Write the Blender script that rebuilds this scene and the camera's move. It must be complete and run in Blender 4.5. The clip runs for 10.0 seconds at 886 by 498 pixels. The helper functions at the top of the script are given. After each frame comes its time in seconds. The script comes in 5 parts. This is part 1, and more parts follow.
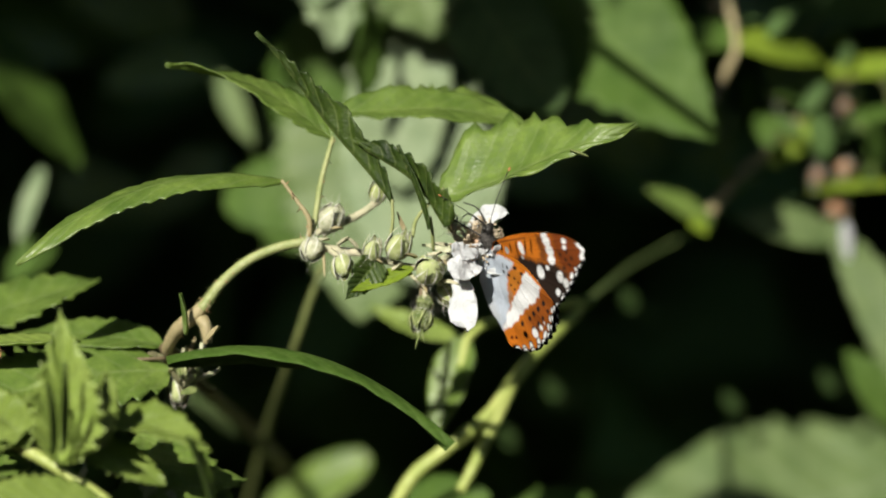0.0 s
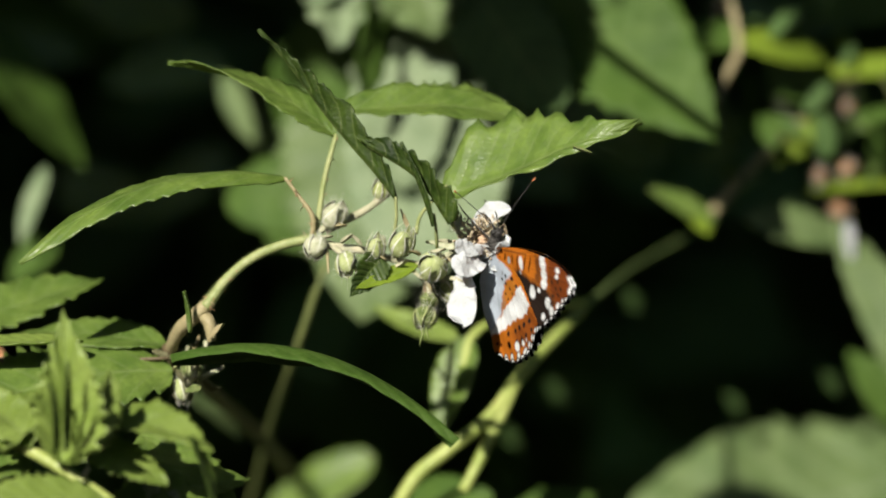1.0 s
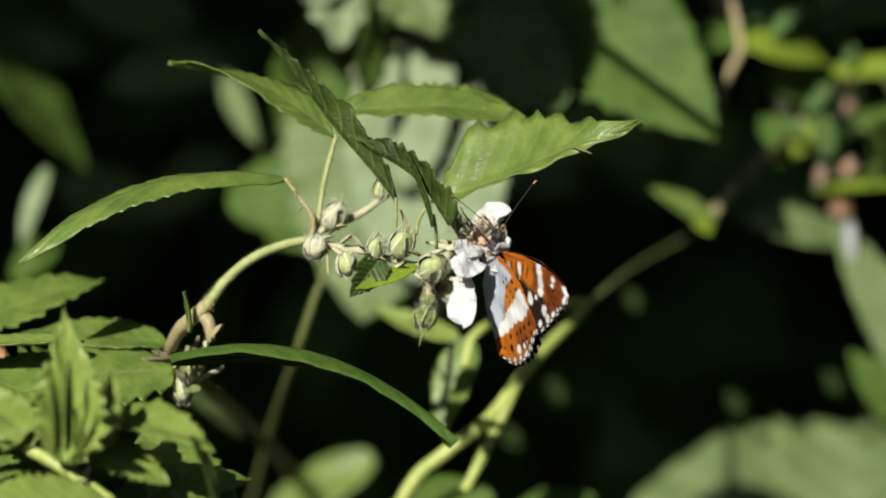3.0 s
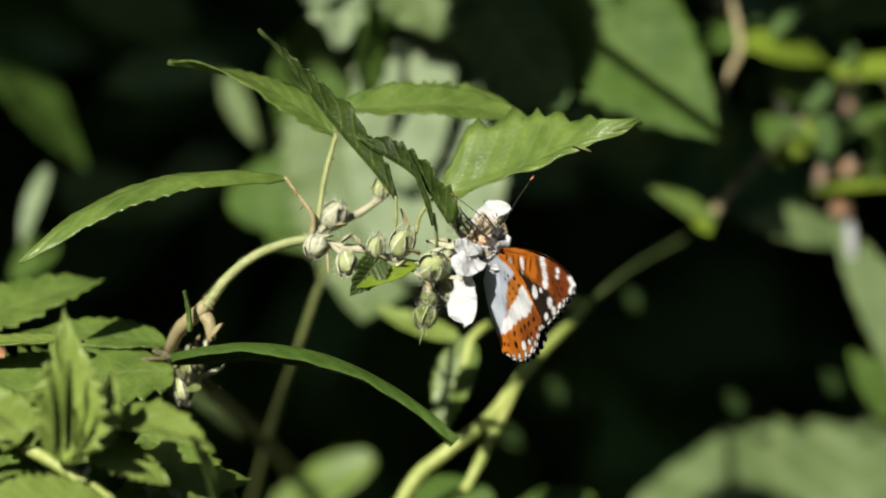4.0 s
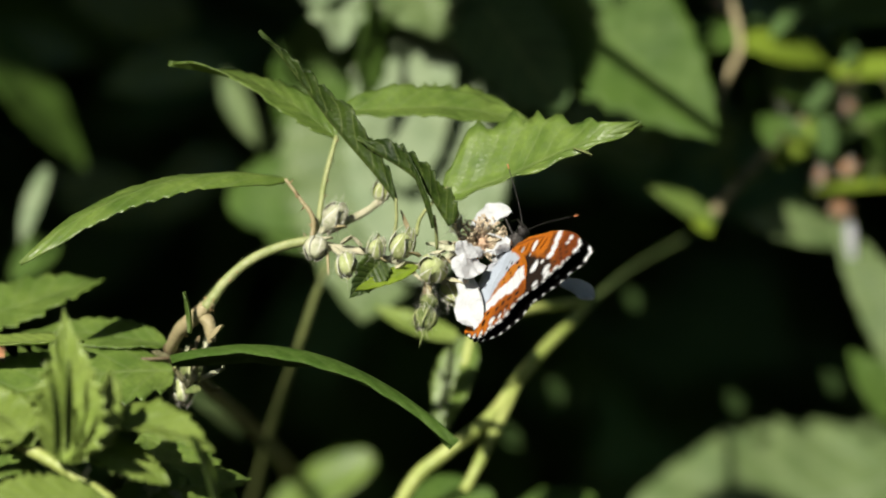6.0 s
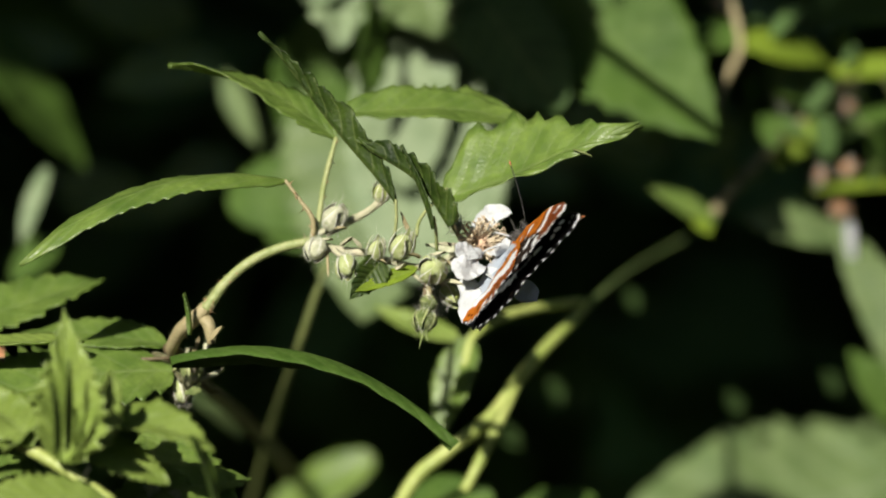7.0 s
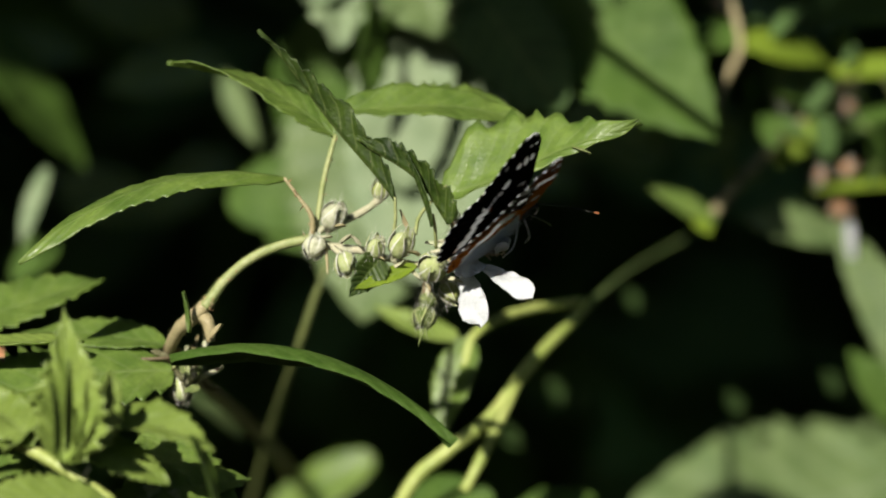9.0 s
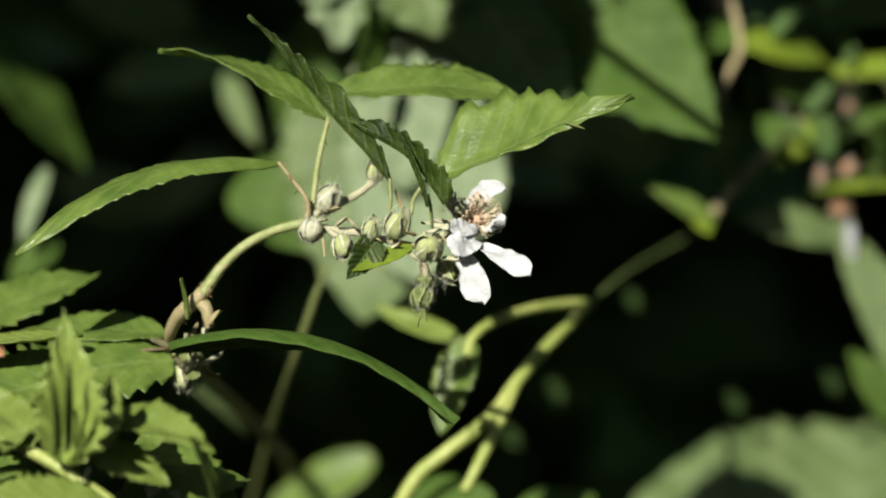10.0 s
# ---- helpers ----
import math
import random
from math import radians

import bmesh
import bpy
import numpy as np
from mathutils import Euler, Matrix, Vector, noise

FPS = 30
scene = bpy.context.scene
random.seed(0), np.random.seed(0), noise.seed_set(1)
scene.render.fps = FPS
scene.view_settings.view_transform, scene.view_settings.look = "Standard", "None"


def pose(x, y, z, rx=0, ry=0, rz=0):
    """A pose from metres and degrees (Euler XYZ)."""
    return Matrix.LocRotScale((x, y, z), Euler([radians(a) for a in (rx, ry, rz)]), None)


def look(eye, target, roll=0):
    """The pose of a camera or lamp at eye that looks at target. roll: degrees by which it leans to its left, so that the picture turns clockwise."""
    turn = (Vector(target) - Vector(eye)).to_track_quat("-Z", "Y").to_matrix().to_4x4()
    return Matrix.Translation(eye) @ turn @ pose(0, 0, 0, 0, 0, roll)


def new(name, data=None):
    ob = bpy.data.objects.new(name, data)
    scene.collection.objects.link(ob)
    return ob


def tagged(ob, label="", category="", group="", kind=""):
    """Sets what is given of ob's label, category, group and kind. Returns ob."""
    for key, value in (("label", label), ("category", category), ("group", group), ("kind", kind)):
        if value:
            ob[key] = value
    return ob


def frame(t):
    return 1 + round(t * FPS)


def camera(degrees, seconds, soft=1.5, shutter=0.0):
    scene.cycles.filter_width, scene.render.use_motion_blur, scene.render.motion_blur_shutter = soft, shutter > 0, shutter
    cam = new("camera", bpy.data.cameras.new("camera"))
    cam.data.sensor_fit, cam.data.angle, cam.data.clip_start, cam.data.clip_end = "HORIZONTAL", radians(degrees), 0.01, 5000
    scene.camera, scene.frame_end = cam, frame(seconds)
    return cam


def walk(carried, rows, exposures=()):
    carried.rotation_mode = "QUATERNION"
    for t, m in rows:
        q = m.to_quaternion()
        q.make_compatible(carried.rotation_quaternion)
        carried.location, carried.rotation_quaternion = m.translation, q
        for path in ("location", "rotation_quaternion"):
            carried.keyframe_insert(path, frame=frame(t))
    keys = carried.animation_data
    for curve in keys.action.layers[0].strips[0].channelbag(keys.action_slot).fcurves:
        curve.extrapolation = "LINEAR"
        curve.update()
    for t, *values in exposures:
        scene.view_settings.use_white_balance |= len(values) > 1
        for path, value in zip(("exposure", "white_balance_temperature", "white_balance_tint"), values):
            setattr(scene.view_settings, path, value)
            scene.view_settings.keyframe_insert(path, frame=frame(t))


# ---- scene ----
# The stage: x to the right, y away from the camera, z up; it leans as the camera looks down.
PITCH = 12.0
STAGE = Matrix.Translation((0, 0, 0.62)) @ Matrix.Rotation(radians(-PITCH), 4, "X")
TURN = STAGE.to_3x3()
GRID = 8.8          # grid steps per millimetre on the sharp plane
DEEPEN = 1.35       # how much further back the soft plants stand
REACH = 1500.0      # millimetres from the lens to the sharp plane


def spot(x, y, d=0.0):
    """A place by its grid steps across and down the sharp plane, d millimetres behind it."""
    if d > 45:
        d = 45 + (d - 45) * DEEPEN
    elif d < -22:
        d = -22 + (d + 22) * 1.8
    k = (REACH + d) / REACH / GRID
    return STAGE @ (Vector(((x - 784) * k, d, (441 - y) * k)) * 0.001)


def way(u, d, v):
    """A direction on the stage: right, away, up."""
    return (TURN @ Vector((u, d, v))).normalized()


# ---- camera ----
cam = camera(6.793, 10.0, soft=2.0, shutter=0.4)
cam.data.dof.use_dof = True
cam.data.dof.focus_distance = 1.488
cam.data.dof.aperture_fstop = 8.5
EYE = STAGE @ Vector((0, -1.5, 0))


def aim(steps):
    return look(EYE, spot(784 + steps, 441))


walk(cam, [(0.0, aim(7)), (0.5, aim(5)), (1.0, aim(2)), (1.5, aim(1.6)), (2.0, aim(0)), (10.0, aim(0))])

# ---- world and sun ----
SUN = Vector((-0.347, -0.715, 0.608)).normalized()
world = bpy.data.worlds.new("sky")
scene.world = world
world.use_nodes = True
wn = world.node_tree.nodes
sky = wn.new("ShaderNodeTexSky")
sky.sky_type = "NISHITA"
sky.sun_disc = False
sky.sun_elevation = math.asin(SUN.z)
sky.sun_rotation = math.atan2(SUN.x, SUN.y)
wn["Background"].inputs["Strength"].default_value = 0.066
world.node_tree.links.new(sky.outputs[0], wn["Background"].inputs["Color"])
sun = new("sun", bpy.data.lights.new("sun", "SUN"))
sun.data.energy = 5.0
sun.data.angle = radians(0.53)
sun.data.color = (1.0, 0.95, 0.84)
sun.matrix_world = look(SUN * 5, (0, 0, 0))
scene.view_settings.exposure = 0.73


# ---- materials ----
def shader(name):
    m = bpy.data.materials.new(name)
    m.use_nodes = True
    nt = m.node_tree
    return m, nt, nt.nodes["Principled BSDF"], nt.nodes["Material Output"]


def mixed(nt, fac, a, b, kind="MIX"):
    n = nt.nodes.new("ShaderNodeMix")
    n.data_type, n.blend_type = "RGBA", kind
    for sock, v in ((n.inputs[0], fac), (n.inputs[6], a), (n.inputs[7], b)):
        if isinstance(v, (tuple, float, int)):
            sock.default_value = v if isinstance(v, (float, int)) else (*v, 1)
        else:
            nt.links.new(v, sock)
    return n.outputs[2]


def maths(nt, op, a, b=0.0, c=0.0):
    n = nt.nodes.new("ShaderNodeMath")
    n.operation = op
    for sock, v in zip(n.inputs, (a, b, c)):
        if isinstance(v, (float, int)):
            sock.default_value = v
        else:
            nt.links.new(v, sock)
    return n.outputs[0]


def noisy(nt, scale, detail=3.0, low=0.35, high=0.65):
    co = nt.nodes.new("ShaderNodeTexCoord")
    n = nt.nodes.new("ShaderNodeTexNoise")
    n.inputs["Scale"].default_value, n.inputs["Detail"].default_value = scale, detail
    nt.links.new(co.outputs["Object"], n.inputs["Vector"])
    r = nt.nodes.new("ShaderNodeMapRange")
    r.inputs[1].default_value, r.inputs[2].default_value = low, high
    nt.links.new(n.outputs["Fac"], r.inputs[0])
    return r.outputs[0]


def bumped(nt, bsdf, height, strength, distance):
    b = nt.nodes.new("ShaderNodeBump")
    b.inputs["Strength"].default_value, b.inputs["Distance"].default_value = strength, distance
    nt.links.new(height, b.inputs["Height"])
    nt.links.new(b.outputs[0], bsdf.inputs["Normal"])
    return b


def leaf_material(name, deep, light, through_light, rough=0.42, glow=0.3, veins=9.0, vein_tint=(0.2, 0.26, 0.09), vein_mix=0.55, spec=0.5):
    m, nt, p, out = shader(name)
    uv = nt.nodes.new("ShaderNodeUVMap")
    sep = nt.nodes.new("ShaderNodeSeparateXYZ")
    nt.links.new(uv.outputs[0], sep.inputs[0])
    across = maths(nt, "ABSOLUTE", maths(nt, "MULTIPLY_ADD", sep.outputs[1], 2.0, -1.0))
    k = maths(nt, "SUBTRACT", maths(nt, "MULTIPLY", sep.outputs[0], veins), maths(nt, "MULTIPLY", across, 1.6))
    wave = maths(nt, "ABSOLUTE", maths(nt, "SUBTRACT", maths(nt, "FRACT", k), 0.5))
    side_vein = maths(nt, "SUBTRACT", 1.0, maths(nt, "MINIMUM", maths(nt, "MULTIPLY", wave, 9.0), 1.0))
    mid = maths(nt, "SUBTRACT", 1.0, maths(nt, "MINIMUM", maths(nt, "MULTIPLY", across, 14.0), 1.0))
    vein = maths(nt, "MAXIMUM", mid, maths(nt, "MULTIPLY", side_vein, 0.6))
    coarse, fine = noisy(nt, 160.0, 4.0, 0.3, 0.7), noisy(nt, 900.0, 4.0)
    col = mixed(nt, coarse, deep, light)
    col = mixed(nt, maths(nt, "MULTIPLY", fine, 0.35), col, tuple(0.6 * c for c in deep))
    col = mixed(nt, maths(nt, "MULTIPLY", vein, vein_mix), col, vein_tint)
    specks = noisy(nt, 2600.0, 2.0, 0.70, 0.76)
    col = mixed(nt, maths(nt, "MULTIPLY", specks, 0.35), col, (0.28, 0.24, 0.12))
    nt.links.new(col, p.inputs["Base Color"])
    nt.links.new(maths(nt, "MULTIPLY_ADD", fine, 0.2, rough - 0.1), p.inputs["Roughness"])
    p.inputs["Specular IOR Level"].default_value = spec
    height = maths(nt, "ADD", maths(nt, "MULTIPLY", wave, 1.0), maths(nt, "MULTIPLY", noisy(nt, 1500.0, 3.0, 0.2, 0.8), 0.3))
    bumped(nt, p, height, 0.6, 0.0005)
    tr = nt.nodes.new("ShaderNodeBsdfTranslucent")
    nt.links.new(mixed(nt, maths(nt, "MULTIPLY", vein, 0.5), through_light, tuple(0.5 * c for c in through_light)), tr.inputs["Color"])
    mix = nt.nodes.new("ShaderNodeMixShader")
    mix.inputs[0].default_value = glow
    nt.links.new(p.outputs[0], mix.inputs[1])
    nt.links.new(tr.outputs[0], mix.inputs[2])
    nt.links.new(mix.outputs[0], out.inputs["Surface"])
    return m


LEAF = leaf_material("bramble_leaf", (0.08, 0.14, 0.024), (0.172, 0.25, 0.05), (0.28, 0.38, 0.025))
# the bramble leaf green darkened, with the shade of turned faces in the colour
LEAF_SHADED_TINT = leaf_material("leaf_shaded_tint", (0.012, 0.026, 0.004), (0.05, 0.084, 0.012), (0.13, 0.21, 0.013), rough=0.5, glow=0.2, vein_tint=(0.2, 0.25, 0.08), vein_mix=0.4, spec=0.22)
LEAF_YOUNG = leaf_material("young_leaf", (0.15, 0.216, 0.036), (0.222, 0.295, 0.066), (0.32, 0.44, 0.035), rough=0.48)
LEAF_FOLD = leaf_material("pleated_leaf", (0.15, 0.216, 0.036), (0.222, 0.295, 0.066), (0.32, 0.44, 0.035), rough=0.48, glow=0.06)
LEAF_PALE = leaf_material("pale_underside", (0.17, 0.235, 0.12), (0.27, 0.335, 0.19), (0.22, 0.32, 0.15), rough=0.55, glow=0.25, vein_tint=(0.28, 0.34, 0.22), vein_mix=0.3, spec=0.25)
LEAF_MID = leaf_material("half_pale_leaf", (0.088, 0.138, 0.045), (0.155, 0.212, 0.08), (0.14, 0.23, 0.055), rough=0.55, glow=0.25, vein_tint=(0.2, 0.25, 0.14), vein_mix=0.6, spec=0.25)
LEAF_GREY = leaf_material("matt_nettle_leaf", (0.044, 0.09, 0.013), (0.078, 0.138, 0.024), (0.11, 0.22, 0.024), rough=0.6, glow=0.25, vein_mix=0.2, spec=0.16)
# brighter yellow-green, with sunlight put into the leaf colour besides the glow
LEAF_YELLOW = leaf_material("thin_leaf_sun_tint", (0.17, 0.25, 0.02), (0.24, 0.33, 0.03), (0.4, 0.5, 0.03), rough=0.55, glow=0.4, spec=0.25)
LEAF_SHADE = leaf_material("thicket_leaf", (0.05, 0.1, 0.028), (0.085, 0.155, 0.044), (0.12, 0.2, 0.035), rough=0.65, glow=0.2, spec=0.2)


def plain_material(name, a, b, scale=300.0, rough=0.6, bump=0.3, depth=0.0003, spec=0.4, glow=0.0, through_light=(0.5, 0.5, 0.5)):
    m, nt, p, out = shader(name)
    n, f = noisy(nt, scale), noisy(nt, scale * 7, 4.0)
    col = mixed(nt, n, a, b)
    col = mixed(nt, maths(nt, "MULTIPLY", f, 0.3), col, tuple(0.65 * c for c in a))
    nt.links.new(col, p.inputs["Base Color"])
    nt.links.new(maths(nt, "MULTIPLY_ADD", f, 0.2, rough - 0.1), p.inputs["Roughness"])
    p.inputs["Specular IOR Level"].default_value = spec
    bumped(nt, p, f, bump, depth)
    if glow:
        tr = nt.nodes.new("ShaderNodeBsdfTranslucent")
        tr.inputs["Color"].default_value = (*through_light, 1)
        mix = nt.nodes.new("ShaderNodeMixShader")
        mix.inputs[0].default_value = glow
        nt.links.new(p.outputs[0], mix.inputs[1])
        nt.links.new(tr.outputs[0], mix.inputs[2])
        nt.links.new(mix.outputs[0], out.inputs["Surface"])
    return m


STEM = plain_material("green_stem", (0.2, 0.24, 0.08), (0.3, 0.32, 0.14), 250.0, 0.55)
STEM_PALE = plain_material("woolly_pale_stem", (0.38, 0.38, 0.24), (0.5, 0.46, 0.32), 500.0, 0.8, 0.6)
STEM_BROWN = plain_material("brown_stem", (0.09, 0.065, 0.035), (0.16, 0.12, 0.06), 200.0, 0.6)
STEM_BUFF = plain_material("buff_stem", (0.24, 0.2, 0.1), (0.34, 0.29, 0.16), 200.0, 0.6)
STEM_OLIVE = plain_material("olive_stem", (0.1, 0.125, 0.035), (0.15, 0.17, 0.055), 200.0, 0.6)
# brighter green for lit canes, with sun put into the colour
STEM_LIME = plain_material("green_cane_lit_tint", (0.25, 0.31, 0.07), (0.36, 0.4, 0.12), 120.0, 0.5)
SEPAL_EDGE = plain_material("white_felt", (0.6, 0.61, 0.5), (0.76, 0.76, 0.66), 900.0, 0.9, 0.7)
SEPAL_GREEN = plain_material("green_felted_sepal", (0.33, 0.39, 0.13), (0.47, 0.51, 0.24), 900.0, 0.85, 0.7)
SEPAL_MOSS = plain_material("dark_green_sepal", (0.1, 0.14, 0.035), (0.2, 0.24, 0.08), 900.0, 0.85, 0.7)
BUD = plain_material("woolly_bud", (0.34, 0.4, 0.15), (0.48, 0.52, 0.26), 700.0, 0.8, 0.6)
SEPAL = plain_material("felted_sepal", (0.42, 0.45, 0.25), (0.66, 0.65, 0.5), 900.0, 0.85, 0.7)
SEPAL_DARK = plain_material("dry_sepal", (0.1, 0.1, 0.04), (0.2, 0.19, 0.1), 900.0, 0.8, 0.7)
PETAL = plain_material("white_petal", (0.5, 0.52, 0.53), (0.63, 0.65, 0.66), 300.0, 0.55, 0.4, 0.0003, 0.25, 0.25, (0.8, 0.8, 0.78))
FILAMENT = plain_material("buff_filament", (0.6, 0.5, 0.34), (0.72, 0.62, 0.46), 900.0, 0.6)
ANTHER = plain_material("brown_anther", (0.4, 0.31, 0.2), (0.58, 0.48, 0.34), 1500.0, 0.7)
STYLE = plain_material("salmon_style", (0.5, 0.34, 0.23), (0.62, 0.46, 0.32), 1500.0, 0.6)
THORN = plain_material("reddish_prickle", (0.26, 0.15, 0.07), (0.36, 0.24, 0.12), 900.0, 0.5)
# cane green darkened, with shade put into the colour
CANE_SHADE_TINT = plain_material("green_cane_shade_tint", (0.07, 0.11, 0.03), (0.12, 0.16, 0.05), 200.0, 0.6)
WITHERED = plain_material("withered_brown_flower", (0.3, 0.14, 0.06), (0.44, 0.25, 0.13), 300.0, 0.8)
FUR = plain_material("grey_fur", (0.74, 0.77, 0.8), (0.88, 0.89, 0.9), 2500.0, 0.9, 0.8)
FUR_GREY = plain_material("dull_grey_fur", (0.2, 0.2, 0.2), (0.36, 0.36, 0.36), 2500.0, 0.9, 0.8)
FUR_DARK = plain_material("dark_fur", (0.05, 0.045, 0.04), (0.14, 0.13, 0.12), 2500.0, 0.9, 0.8)
BLACK = plain_material("black_chitin", (0.012, 0.011, 0.01), (0.03, 0.027, 0.024), 1500.0, 0.5)
TIP = plain_material("orange_antenna_tip", (0.36, 0.12, 0.05), (0.46, 0.18, 0.08), 1500.0, 0.5)
SOIL = plain_material("leaf_mould", (0.03, 0.024, 0.015), (0.06, 0.045, 0.028), 30.0, 0.9, 0.8, 0.01)

wing_mat, wt, wp, wo = shader("scaled_wing")
attr = wt.nodes.new("ShaderNodeAttribute")
attr.attribute_name = "scales"
wing_tint = mixed(wt, maths(wt, "MULTIPLY", noisy(wt, 3500.0, 3.0), 0.14), attr.outputs["Color"], (0.0, 0.0, 0.0))
wt.links.new(wing_tint, wp.inputs["Base Color"])
wing_glow, wing_mix = wt.nodes.new("ShaderNodeBsdfTranslucent"), wt.nodes.new("ShaderNodeMixShader")
wt.links.new(wing_tint, wing_glow.inputs["Color"])
wing_mix.inputs[0].default_value = 0.48
wt.links.new(wp.outputs[0], wing_mix.inputs[1])
wt.links.new(wing_glow.outputs[0], wing_mix.inputs[2])
wt.links.new(wing_mix.outputs[0], wo.inputs["Surface"])
wp.inputs["Roughness"].default_value = 0.8
wp.inputs["Specular IOR Level"].default_value = 0.03
bumped(wt, wp, noisy(wt, 5000.0, 2.0, 0.2, 0.8), 0.3, 0.0001)

# ---- builders ----
ORIGIN = {}


def thing(name, at, label, category, group="", kind=""):
    ob = new(name)
    ob.empty_display_size = 0.01
    ob.location = at
    ORIGIN[ob] = Vector(at)
    return tagged(ob, label, category, group, kind)


def mesh_of(name, verts, faces, mats, uvs=None, slots=None, smooth=True):
    me = bpy.data.meshes.new(name)
    me.from_pydata([tuple(v) for v in verts], [], [tuple(f) for f in faces])
    for mt in mats:
        me.materials.append(mt)
    if slots is not None:
        me.polygons.foreach_set("material_index", slots)
    if smooth:
        me.polygons.foreach_set("use_smooth", [True] * len(me.polygons))
    if uvs is not None:
        layer = me.uv_layers.new(name="UVMap")
        loops = np.zeros(len(me.loops), dtype=np.int32)
        me.loops.foreach_get("vertex_index", loops)
        layer.data.foreach_set("uv", np.asarray(uvs, dtype=np.float32)[loops].ravel())
    return me


def part(name, geo, material, parent, label=""):
    """Links geometry in world space as one mesh object under a thing or a part."""
    verts, faces, uvs = geo
    top = parent
    while top.parent:
        top = top.parent
    o = ORIGIN[top]
    mats = material if isinstance(material, (list, tuple)) else [material]
    ob = new(name, mesh_of(name, np.asarray(verts) - np.array(o), faces, mats, uvs))
    ob.parent = parent
    return tagged(ob, label) if label else ob


def joined(geos):
    verts, faces, uvs, n = [], [], [], 0
    for v, f, u in geos:
        verts.append(np.asarray(v))
        uvs.append(np.asarray(u) if u is not None else np.full((len(v), 2), 0.3))
        faces += [tuple(i + n for i in q) for q in f]
        n += len(v)
    return np.concatenate(verts), faces, np.concatenate(uvs)


def smooth_path(points, radii, per=6):
    pts = [np.array(p) for p in points]
    ext = [2 * pts[0] - pts[1]] + pts + [2 * pts[-1] - pts[-2]]
    out, rad = [], []
    for i in range(1, len(ext) - 2):
        a, b, c, d = ext[i - 1:i + 3]
        for j in range(per):
            t = j / per
            out.append(0.5 * (2 * b + (c - a) * t + (2 * a - 5 * b + 4 * c - d) * t * t + (3 * b - a - 3 * c + d) * t ** 3))
            rad.append(radii[i - 1] * (1 - t) + radii[i] * t)
    out.append(pts[-1])
    rad.append(radii[-1])
    return np.array(out), np.array(rad)


def tube(points, radii, seg=10, per=6, rough=0.06, seed=0):
    """A stem along a smooth path; radii in metres."""
    path, rad = smooth_path(points, radii, per)
    n = len(path)
    tan = np.gradient(path, axis=0)
    tan /= np.linalg.norm(tan, axis=1)[:, None] + 1e-12
    ref = np.array([0.3, 0.2, 0.93])
    rng = np.random.RandomState(seed)
    verts, uvs = [], []
    for i in range(n):
        s = np.cross(tan[i], ref)
        if np.linalg.norm(s) < 0.1:
            s = np.cross(tan[i], [1.0, 0, 0])
        s /= np.linalg.norm(s)
        b = np.cross(tan[i], s)
        for j in range(seg):
            a = 2 * math.pi * j / seg
            r = rad[i] * (1 + rough * rng.uniform(-1, 1))
            verts.append(path[i] + r * (math.cos(a) * s + math.sin(a) * b))
            uvs.append((i / n, j / seg))
    faces = [(i * seg + j, i * seg + (j + 1) % seg, (i + 1) * seg + (j + 1) % seg, (i + 1) * seg + j) for i in range(n - 1) for j in range(seg)]
    faces += [tuple(range(seg - 1, -1, -1)), tuple((n - 1) * seg + j for j in range(seg))]
    return np.array(verts), faces, np.array(uvs)


def spikes(points, radii, count, length, width, seed=0, lean=0.2, jitter=0.4):
    """Prickles or hairs that stand on a stem."""
    path, rad = smooth_path(points, radii, 8)
    rng = np.random.RandomState(seed)
    verts, faces = [], []
    for k in range(count):
        i = rng.randint(1, len(path) - 1)
        t = path[i + 1] - path[i - 1]
        t /= np.linalg.norm(t) + 1e-12
        out = np.cross(t, rng.normal(size=3))
        out /= np.linalg.norm(out)
        base = path[i] + out * rad[i] * 0.85
        tip = base + (out + t * lean * rng.uniform(-1, 1)) * length * (1 + jitter * rng.uniform(-1, 1))
        s = np.cross(out, t)
        n = len(verts)
        verts += [base + t * width, base - t * width * 0.5 + s * width * 0.6, base - t * width * 0.5 - s * width * 0.6, tip]
        faces += [(n, n + 1, n + 3), (n + 1, n + 2, n + 3), (n + 2, n, n + 3)]
    return np.array(verts), faces, None


